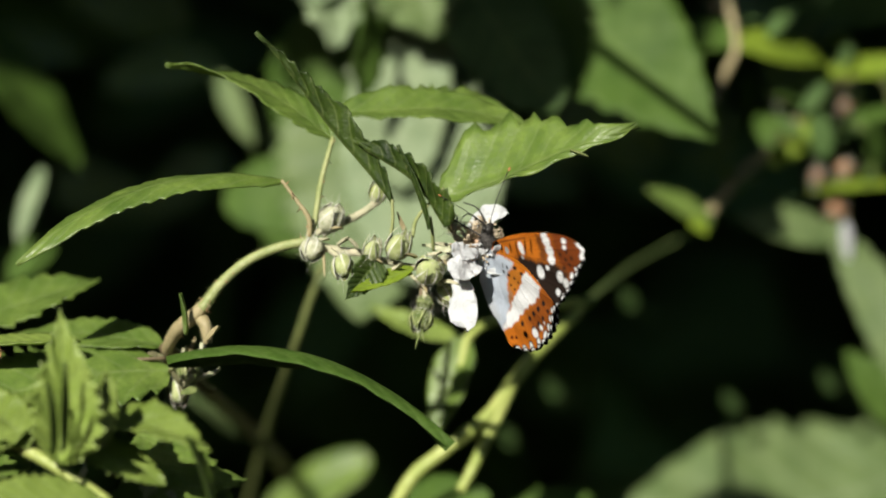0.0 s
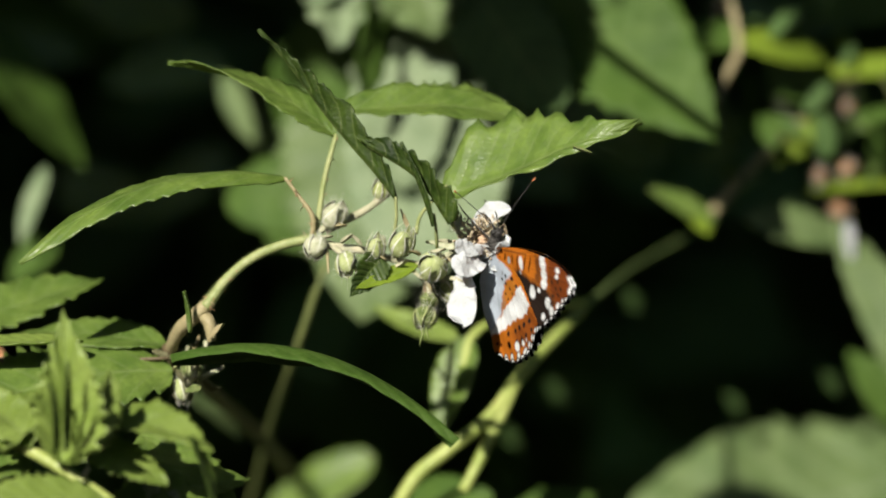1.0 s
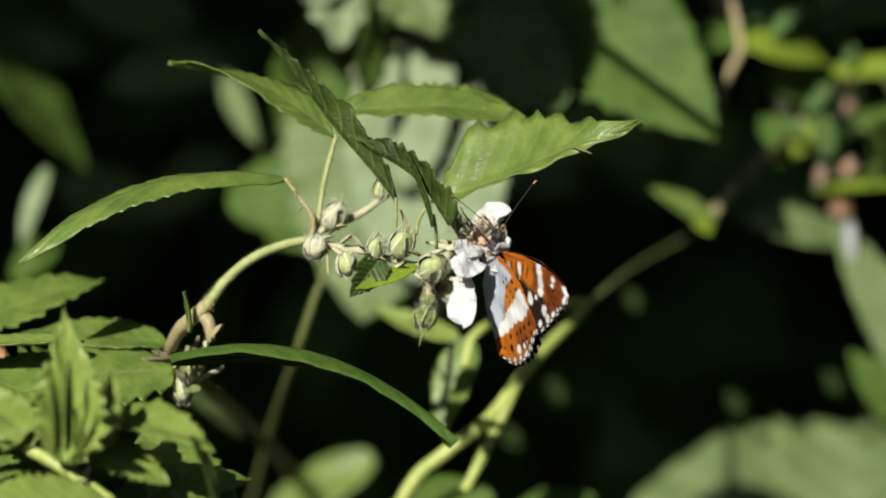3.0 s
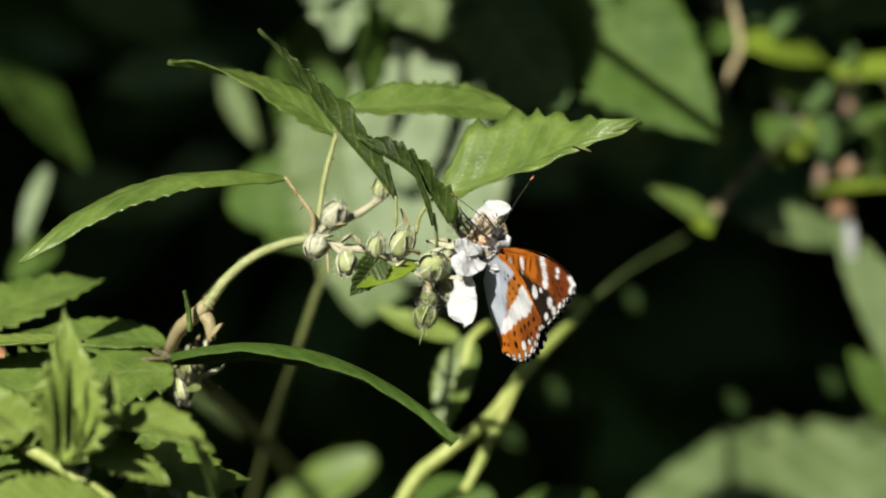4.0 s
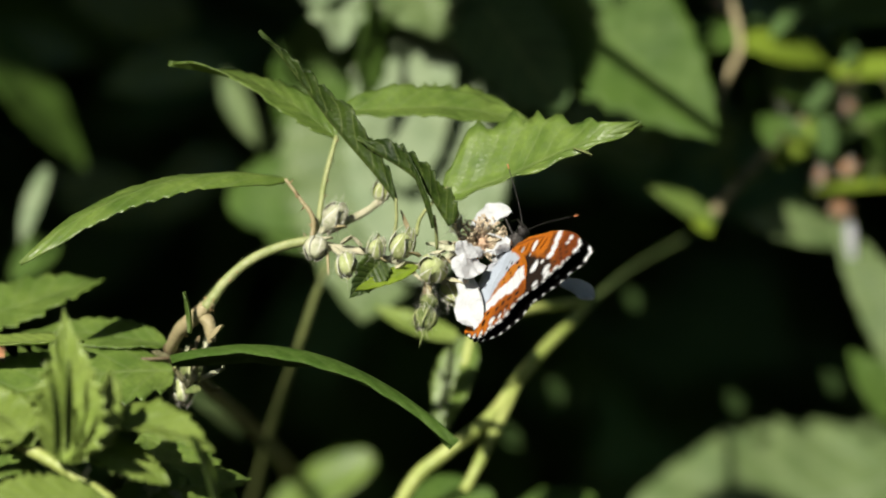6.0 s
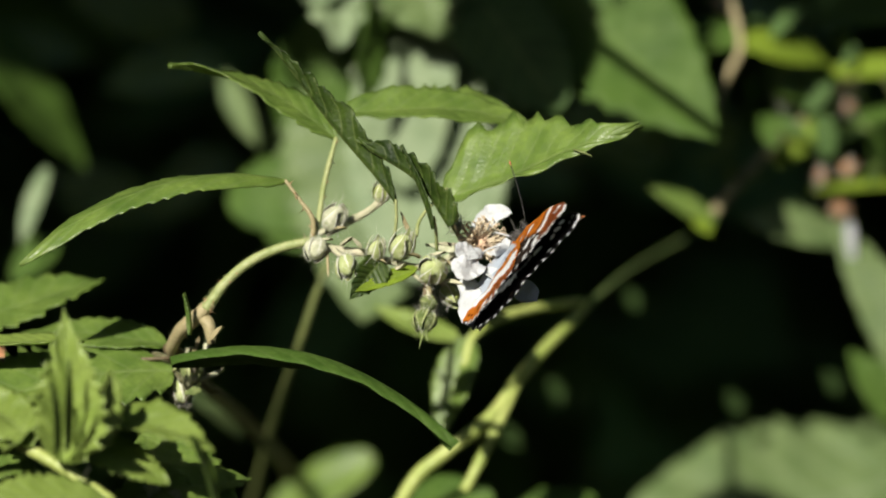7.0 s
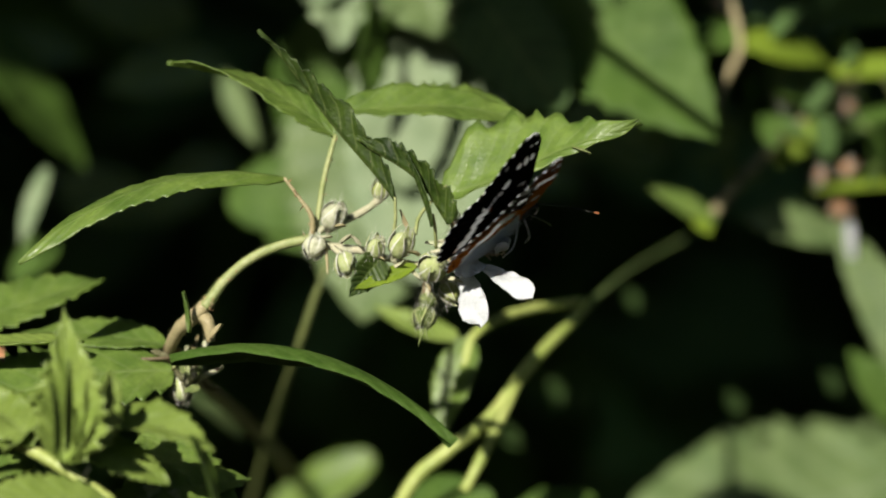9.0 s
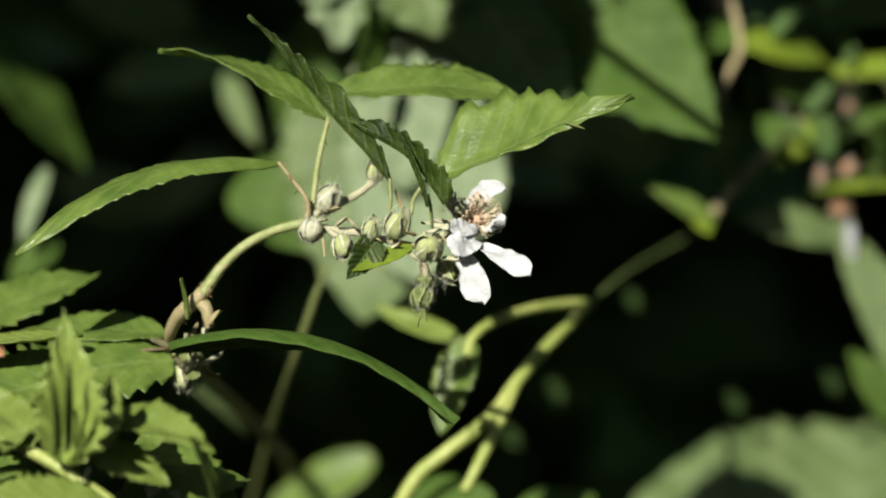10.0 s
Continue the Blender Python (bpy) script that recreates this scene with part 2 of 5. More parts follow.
def blade(base, tip, width, up, arch=0.0, fold=0.15, teeth=13, saw=0.16, p=0.62, q=0.85, twist=(0, 0), relief=0.02, side_arch=0.0,
          thick=0.00022, seed=0, nv=6, wob=0.02, veins=9.0, per=5, back=0.0, lop=0.0, lop_saw=1.0):
    """A leaf or petal as a closed sheet with a toothed edge: width in metres, up the way its upper face looks, arch and fold as shares of length and width."""
    base, tip, up = np.array(base), np.array(tip), np.array(up, dtype=float)
    span = tip - base
    length = np.linalg.norm(span)
    side0 = np.cross(span, up)
    side0 /= np.linalg.norm(side0)
    up0 = np.cross(side0, span)
    up0 /= np.linalg.norm(up0)
    ctrl = (base + tip) / 2 + up0 * arch * length + side0 * side_arch * length
    nu = max(int(teeth * per), 20)
    rng = np.random.RandomState(seed)
    ph = rng.uniform(0, 6.28, 6)
    peak = (p / (p + q)) ** p * (q / (p + q)) ** q
    top, low, uvs = [], [], []
    cols = 2 * nv + 1
    for i in range(nu + 1):
        u = i / nu
        c = (1 - u) ** 2 * base + 2 * u * (1 - u) * ctrl + u * u * tip
        t = 2 * (1 - u) * (ctrl - base) + 2 * u * (tip - ctrl)
        t /= np.linalg.norm(t)
        s = np.cross(t, up0)
        s /= np.linalg.norm(s)
        n = np.cross(s, t)
        a = radians(twist[0] * (1 - u) + twist[1] * u)
        s, n = s * math.cos(a) + n * math.sin(a), n * math.cos(a) - s * math.sin(a)
        half = 0.5 * width * (max(u, 1e-4) ** p * max(1 - u, 1e-4) ** q) / peak
        for j in range(-nv, nv + 1):
            v = j / nv
            av = abs(v)
            w = half * (1 + lop * (1 if j > 0 else -1))
            sw = saw * (lop_saw if j > 0 else 1.0)
            if teeth:
                ft = (u * teeth + (0.37 if j < 0 else 0.0) + 0.25 * math.sin(ph[0] + 9 * u)) % 1.0
                fs = (u * teeth * 2.0 + 0.2) % 1.0
                amp = 0.35 + 1.1 * abs(math.sin(ph[5] + 12.9 * math.floor(u * teeth + (0.37 if j < 0 else 0.0)) + (2.1 if j < 0 else 0)))
                edge = amp * sw * (ft - 0.45) + 0.3 * sw * (fs - 0.5)
                w = w * (1 + edge * max(0.0, (av - 0.6) / 0.4)) + width * 0.15 * edge * max(0.0, (av - 0.6) / 0.4) * min(1, 6 * u * (1 - u))
            k = (u * veins - av * 1.6) * 2 * math.pi
            z = fold * av * w + relief * width * (0.5 - 0.5 * math.cos(k)) * math.sqrt(av) * (1 - 0.4 * av) * min(1, 4 * (1 - u))
            z += wob * width * (math.sin(ph[1] + 7 * u + 2 * v) + 0.6 * math.sin(ph[2] + 15 * u * (1 if j > 0 else 1.3) + ph[3]) * av + 0.5 * math.sin(ph[4] + 31 * u) * av)
            z -= back * width * av * av
            pt = c + s * (v * w) + n * z
            top.append(pt)
            low.append(pt - n * thick * (1 + 2.5 * max(0, 1 - 5 * av)))
            uvs.append((u, 0.5 + 0.5 * v))
    m = len(top)
    faces = []
    for i in range(nu):
        for j in range(cols - 1):
            a, b, c, d = i * cols + j, i * cols + j + 1, (i + 1) * cols + j + 1, (i + 1) * cols + j
            faces += [(a, b, c, d), (m + a, m + d, m + c, m + b)]
        a, d = i * cols, (i + 1) * cols
        faces += [(a, d, m + d, m + a)]
        a, d = i * cols + cols - 1, (i + 1) * cols + cols - 1
        faces += [(d, a, m + a, m + d)]
    return np.array(top + low), faces, np.array(uvs + uvs)


def mm(steps):
    return steps / GRID * 0.001


def leaf(parent, base, tip, width, up=(0, -0.35, 1), mat=None, label="", name="leaf", **kw):
    return part(name, blade(spot(*base), spot(*tip), mm(width), way(*up), **kw), mat or LEAF, parent, label)


def stem(parent, points, width, mat, label="", name="stem", hairs=0, prickles=0, seed=1, hair_len=0.0006, root=False):
    pts = [spot(*q) for q in points]
    ws = list(width) if isinstance(width, (list, tuple)) else [width] * len(points)
    rad = [mm(w) for w in ws]
    geos = [tube(pts, rad, seed=seed)]
    if root:
        p, q = pts[0], pts[0] + (pts[0] - pts[1]).normalized() * 0.03
        geos.append(tube([p, q, Vector((q.x, q.y + 0.02, q.z * 0.5)), Vector((q.x, q.y + 0.03, -0.03))], [rad[0], rad[0], rad[0] * 1.15, rad[0] * 1.3], seed=seed))
    if hairs:
        geos.append(spikes(pts, rad, hairs, hair_len, 0.00004, seed))
    ob = part(name, joined(geos), mat, parent, label)
    if prickles:
        tagged(part("prickles", spikes(pts, rad, prickles, 0.0012, 0.00025, seed + 5, 0.5), THORN, ob, "small reddish prickles"), kind="stuff")
    return ob


def ball(center, radii, axis, seg=14, rings=9, taper=0.0, bump=0.05, seed=0):
    """An egg along axis."""
    axis = np.array(axis, dtype=float)
    axis /= np.linalg.norm(axis)
    s = np.cross(axis, [0.31, 0.52, 0.77])
    s /= np.linalg.norm(s)
    b = np.cross(axis, s)
    rng = np.random.RandomState(seed)
    verts, uvs, c = [], [], np.array(center)
    for i in range(rings + 1):
        th = math.pi * i / rings
        for j in range(seg):
            a = 2 * math.pi * j / seg
            r = radii[0] * math.sin(th) * (1 - taper * (0.5 - 0.5 * math.cos(th))) * (1 + bump * rng.uniform(-1, 1)) + 1e-6
            verts.append(c + axis * (-math.cos(th)) * radii[1] + r * (math.cos(a) * s + math.sin(a) * b))
            uvs.append((i / rings, j / seg))
    faces = [(i * seg + j, i * seg + (j + 1) % seg, (i + 1) * seg + (j + 1) % seg, (i + 1) * seg + j) for i in range(rings) for j in range(seg)]
    return np.array(verts), faces, np.array(uvs)


def bud(parent, x, y, r, axis, d=0.0, stretch=1.15, mat=None, sepal=None, gape=0.0, tail=0.0, seed=0, label="", foot=None, edge=None):
    """A flower bud: a green egg held by five felted sepals with drawn-out tips."""
    c, a = spot(x, y, d), way(*axis)
    R = mm(r)
    body = part("bud", joined([ball(c, (R * 0.985, R * stretch * 0.985), a, seed=seed, taper=0.15)]), mat or BUD, parent, label)
    side = a.cross(Vector((0.2, 0.9, 0.3))).normalized()
    for k in range(5):
        out = Matrix.Rotation(2 * math.pi * k / 5 + seed + 0.5 * math.sin(7.3 * k + seed), 3, a) @ side
        flare = 0.16 * (1 + math.sin(5.1 * k + 2.3 * seed))
        drawn = tail + 0.2 * (1 + math.sin(3.7 * k + 1.9 * seed))
        verts, faces = [], []
        rows, cols = 10, 7
        for layer in (1.0, 0.975):
            for i in range(rows + 1):
                u = i / rows
                th = math.pi * (0.06 + (0.86 - gape * 0.2) * u)
                half = (0.62 + 0.1 * math.sin(4.3 * k + seed)) * math.sin(math.pi * min(1, 0.12 + 0.88 * u)) ** 0.8 * (1 - 0.25 * u)
                for j in range(cols):
                    v = (j / (cols - 1) - 0.5) * 2
                    o = Matrix.Rotation(v * half, 3, a) @ out
                    rr = R * (math.sin(th) + (gape + flare) * u ** 3 * 0.8 + 0.035) * (layer + 0.02 * (1 - v * v) )
                    h = -math.cos(th) * R * stretch * 1.02 + (0.25 + drawn) * R * u ** 5
                    if u > 0.9:
                        rr *= 0.8
                    verts.append(c + a * h + o * rr)
        m = (rows + 1) * cols
        for i in range(rows):
            for j in range(cols - 1):
                p0, p1, p2, p3 = i * cols + j, i * cols + j + 1, (i + 1) * cols + j + 1, (i + 1) * cols + j
                faces += [(p0, p1, p2, p3), (m + p0, m + p3, m + p2, m + p1)]
            faces += [(i * cols, (i + 1) * cols, m + (i + 1) * cols, m + i * cols)]
            e = i * cols + cols - 1
            faces += [(e + cols, e, m + e, m + e + cols)]
        faces += [tuple(rows * cols + j for j in range(cols)) + tuple(m + rows * cols + j for j in range(cols - 1, -1, -1))]
        sp = part("sepal", (np.array([tuple(q) for q in verts]), faces, None), [sepal or SEPAL_GREEN, edge or SEPAL_EDGE], body)
        per_row = 2 * (cols - 1) + 2
        for f in range(rows * per_row):
            if f % per_row in (0, 1, per_row - 4, per_row - 3, per_row - 2, per_row - 1) and f // per_row > 2:
                sp.data.polygons[f].material_index = 1
    hair = []
    rng = np.random.RandomState(seed + 3)
    for k in range(420):
        o = Vector(rng.normal(size=3)).normalized()
        b0 = c + o * R * 0.95
        t0 = b0 + (o + Vector(rng.normal(size=3)) * 0.6) * 0.0008 * rng.uniform(0.5, 2.4)
        s0 = o.cross(Vector((0.3, 0.5, 0.8))).normalized() * 0.00003
        hair.append((np.array([tuple(b0 + s0), tuple(b0 - s0), tuple(t0)]), [(0, 1, 2)], None))
    tagged(part("down", joined(hair), SEPAL_EDGE, body), kind="stuff")
    if foot is not None:
        stem(parent, [foot, ((foot[0] + x) / 2 + 2, (foot[1] + y) / 2 - 2, (foot[2] + d) / 2), (x, y, d)], [5.5, 5, 6], STEM_PALE, name="pedicel", hairs=40, seed=seed)
    return body


# ---- ground and thicket ----
def build_ground():
    n, verts, faces = 40, [], []
    edges = [math.copysign(abs(k / 20) ** 3 * 400 + abs(k) * 0.05, k) for k in range(-20, 21)]
    for y in edges:
        for x in edges:
            near = math.hypot(x, y) < 6
            verts.append((x, y, (0.03 * noise.noise((x * 1.7, y * 1.7, 0)) - 0.02) if near else -0.02))
    faces = [(j * 41 + i, j * 41 + i + 1, (j + 1) * 41 + i + 1, (j + 1) * 41 + i) for j in range(n) for i in range(n)]
    tagged(new("ground", mesh_of("ground", verts, faces, [SOIL])), "dark leaf-mould ground under the bramble thicket", "ground", kind="structure")


def scatter(count, place, seed, lo, hi, up=(0, -0.2, 1), spread=0.9):
    """Simple folded leaves of eight facets each, thrown into a region."""
    rng = np.random.RandomState(seed)
    verts, faces, uvs = [], [], []
    for k in range(count):
        c = place(rng)
        L = rng.uniform(lo, hi)
        n = np.array(up) + rng.normal(size=3) * spread
        n /= np.linalg.norm(n)
        t = np.cross(n, rng.normal(size=3))
        t /= np.linalg.norm(t)
        s = np.cross(n, t)
        W = L * rng.uniform(0.28, 0.4)
        b = len(verts)
        for u, w, h in ((0, 0.05, 0), (0.3, 0.95, 0.06), (0.65, 0.75, 0.05), (1, 0.02, -0.08)):
            for v in (-1, 0, 1):
                verts.append(c + t * (u - 0.5) * L + s * v * w * W + n * (h * L + 0.18 * abs(v) * w * W))
                uvs.append((u, 0.5 + 0.5 * v))
        for i in range(3):
            for j in range(2):
                faces.append((b + i * 3 + j, b + i * 3 + j + 1, b + (i + 1) * 3 + j + 1, b + (i + 1) * 3 + j))
    return np.array(verts), faces, np.array(uvs)


def build_thicket():
    def deep(rng):
        return np.array(STAGE @ Vector((max(-1.1, min(1.1, rng.normal() * 0.36)), rng.uniform(0.4, 0.7) + abs(rng.normal()) * 0.08, rng.uniform(-0.55, 0.5) + rng.normal() * 0.05)))

    # unseen leaves overhead, added to keep the sun off the deep background
    def shade_roof(rng):
        y = rng.uniform(-0.32, 0.1)
        return np.array(STAGE @ Vector((rng.uniform(-0.7, 0.4) + rng.normal() * 0.1, y + rng.normal() * 0.02, 0.175 - 0.5 * y + min(0.6, rng.exponential(0.17)))))

    def rear(rng):
        x = rng.normal() * 0.75
        return np.array((x, rng.uniform(0.75, 1.05) + 0.1 * x * x + rng.normal() * 0.04, (1.9 - 0.25 * x * x) * rng.beta(1.1, 1.6)))

    def flank(rng):
        side = rng.choice([-1, 1])
        x = side * (0.42 + rng.exponential(0.3))
        return np.array((x, rng.uniform(-0.15, 1.0) + rng.normal() * 0.08, max(0.0, (0.75 - 0.3 * abs(x)) * rng.beta(1.1, 1.4) + rng.normal() * 0.03)))

    geos = [scatter(5200, flank, 6, 0.04, 0.08, spread=0.7), scatter(4800, deep, 3, 0.03, 0.07, spread=0.6), scatter(8500, shade_roof, 4, 0.035, 0.07, spread=0.5), scatter(6000, rear, 5, 0.05, 0.11, up=(0, -1, 0.4))]
    rng = np.random.RandomState(8)
    for k in range(26):
        x = rng.uniform(-0.9, 0.9)
        y0 = rng.uniform(0.5, 0.85)
        pts = [Vector((x, y0, -0.03)), Vector((x + rng.uniform(-0.1, 0.1), y0 + 0.05, 0.6)), Vector((x + rng.uniform(-0.2, 0.2), y0 - 0.2, 1.1)), Vector((x + rng.uniform(-0.3, 0.3), y0 - 0.7, 1.15))]
        geos.append(tube(pts, [0.005, 0.0045, 0.003, 0.002], seg=6, per=5, seed=k))
    # an unseen cane, added to bar the large leaf with a thin shade
    lift = SUN * 0.13
    geos.append(tube([spot(900, -30, 118) + lift, spot(1080, 105, 112) + lift, spot(1290, 262, 104) + lift], [0.0015, 0.0014, 0.0013], seg=6, seed=77))
    v, f, u = joined(geos)
    tagged(new("bramble_thicket", mesh_of("bramble_thicket", v, f, [LEAF_SHADE], u)), "deep thicket of dark green bramble leaves and canes under an added leaf roof that shades it", "bramble", kind="stuff")
    # a rounded earth bank added behind, so that gaps in the leaves stay dark
    prof = [(1.02, -0.06), (1.06, 0.4), (1.12, 0.9), (1.24, 1.4), (1.45, 1.75), (1.8, 1.9), (2.3, 1.75), (2.9, 1.1), (3.4, 0.4), (3.8, -0.1)]
    xs = np.linspace(-2.6, 2.6, 53)
    verts = []
    for y, z in prof:
        for x in xs:
            k = noise.noise((x * 1.6, y * 1.3, z))
            verts.append((x, y + 0.08 * k + 0.12 * abs(x) ** 1.5, (z * max(0.05, 1 - (abs(x) / 2.75) ** 4) + 0.06 * k) if z > 0 else z))
    q = [(j * 53 + i, j * 53 + i + 1, (j + 1) * 53 + i + 1, (j + 1) * 53 + i) for j in range(len(prof) - 1) for i in range(52)]
    tagged(new("backdrop", mesh_of("backdrop", verts, q, [SOIL])), "dark earth bank added behind the thicket to keep its gaps dark", "bank", kind="structure")


def build_sky_screen():
    """A closed dark ring, unseen, added to hold back light from the low sky."""
    n, m = 96, 10
    verts, faces = [], []
    for out in (0.0, 0.6):
        for i in range(m + 1):
            for j in range(n):
                a = 2 * math.pi * j / n
                r = 4.6 + out + 0.5 * noise.noise((math.cos(a) * 4, math.sin(a) * 4, i * 0.9))
                top = 2.7 + 0.7 * noise.noise((math.cos(a) * 3, math.sin(a) * 3, 7.0))
                verts.append((r * math.cos(a), r * math.sin(a) - 0.5, -0.1 + top * i / m))
    k = (m + 1) * n
    for o in (0, k):
        faces += [(o + i * n + j, o + i * n + (j + 1) % n, o + (i + 1) * n + (j + 1) % n, o + (i + 1) * n + j) for i in range(m) for j in range(n)]
    faces += [(m * n + j, m * n + (j + 1) % n, k + m * n + (j + 1) % n, k + m * n + j) for j in range(n)]
    tagged(new("sky_screen", mesh_of("sky_screen", verts, faces, [SOIL])), "unseen dark ring added all round to hold back low sky light", "woods", kind="structure")

    # leaves over the inner face of the added ring
    def fringe(rng):
        a = rng.uniform(0, 2 * math.pi)
        r = 4.35 + rng.normal() * 0.15
        return np.array((r * math.cos(a), r * math.sin(a) - 0.5, 3.0 * rng.beta(1.2, 1.3)))

    v, f, u = scatter(7000, fringe, 91, 0.14, 0.32, up=(0, 0, 0.8), spread=0.9)
    tagged(new("sky_screen_foliage", mesh_of("sky_screen_foliage", v, f, [LEAF_SHADE], u)), "dense green foliage on the added unseen ring", "foliage", kind="stuff")


build_ground()
build_thicket()
build_sky_screen()


# ---- the flowering spray ----
def petal(flower, base, tip, width, up, **kw):
    opt = dict(teeth=0, p=0.75, q=0.33, relief=0.012, wob=0.035, fold=0.12, thick=0.00018, veins=5.0, nv=8)
    opt.update(kw)
    return part("petal", blade(spot(*base), spot(*tip), mm(width), way(*up), **opt), PETAL, flower)


def build_flower(spray):
    cx, cy, cd = 848, 430, -2
    c = spot(cx, cy, cd)
    axis = way(0.38, -0.88, 0.22)
    flower = part("flower", ball(c - axis * 0.0016, (0.0026, 0.0016), axis, seed=4), SEPAL, spray, "white bramble flower with buff stamens")
    petal(flower, (836, 432, 1), (904, 373, -4), 44, (-0.5, -0.8, 0.3), arch=0.14, side_arch=-0.4, twist=(0, 10), p=0.5, q=0.6, seed=1, relief=0.06, wob=0.06)
    petal(flower, (854, 447, -7), (804, 443, -12), 38, (-0.4, -0.85, 0.3), arch=0.14, fold=0.08, q=0.35, seed=2, relief=0.06, wob=0.07)
    petal(flower, (858, 470, -9), (799, 475, -14), 46, (-0.4, -0.88, 0.2), arch=0.12, fold=0.08, q=0.35, seed=6, relief=0.06, wob=0.07)
    hanging = petal(flower, (828, 476, -5), (850, 577, -16), 54, (-0.35, -0.9, 0.25), arch=0.09, side_arch=0.05, twist=(-25, 20), p=1.0, q=0.45, seed=3, wob=0.13, relief=0.06)
    lower = petal(flower, (852, 474, -8), (942, 526, -20), 42, (-0.1, -0.8, 0.6), arch=0.1, q=0.34, seed=4, wob=0.09, relief=0.06)
    petal(flower, (862, 444, -3), (898, 432, -9), 38, (-0.5, -0.3, 0.8), arch=-0.08, fold=0.3, seed=5, wob=0.12, relief=0.04)
    rng = np.random.RandomState(21)
    fil, ant = [], []
    for k in range(230):
        a, tilt = rng.uniform(0, 2 * math.pi), radians(rng.uniform(25, 84))
        s = axis.cross(Vector((0.1, 0.3, 0.95))).normalized()
        b = axis.cross(s)
        out = (s * math.cos(a) + b * math.sin(a)) * math.sin(tilt) + axis * math.cos(tilt)
        if out.z < -0.3:
            continue
        start = c + (s * math.cos(a) + b * math.sin(a)) * 0.0012
        L = rng.uniform(0.0034, 0.0050)
        bend = Vector(rng.normal(size=3)) * 0.0004
        end = start + out * L
        fil.append(tube([start, start + out * L * 0.5 + bend, end], [0.00012, 0.0001, 0.00008], seg=4, per=2, seed=k))
        ant.append(ball(end, (0.00022, 0.0003), Vector(rng.normal(size=3)), seg=5, rings=4, seed=k))
    st = tagged(part("stamen_tuft", joined(fil), FILAMENT, flower, "buff stamen filaments"), kind="stuff")
    part("anther_tuft", joined(ant), ANTHER, st, "brown anthers")
    sty = [ball(c + axis * 0.0006, (0.0012, 0.0014), axis, seg=12, rings=8, bump=0.2)]
    for k in range(40):
        o = (axis * 1.2 + Vector(rng.normal(size=3)) * 0.6).normalized()
        sty.append(tube([c + o * 0.001, c + o * 0.0026], [0.00012, 0.00008], seg=4, per=2, seed=k))
    part("style_tuft", joined(sty), STYLE, flower, "salmon-pink tuft of styles")
    for k, (tx, ty, w) in enumerate(((752, 428, 22), (770, 455, 16), (800, 400, 14))):
        part("sepal", blade(spot(832, 440, 0), spot(tx, ty, 2 - k), mm(w), way(-0.3, -0.7, 0.6), teeth=0, q=1.2, arch=-0.05, nv=3), SEPAL, flower)
    return hanging, lower


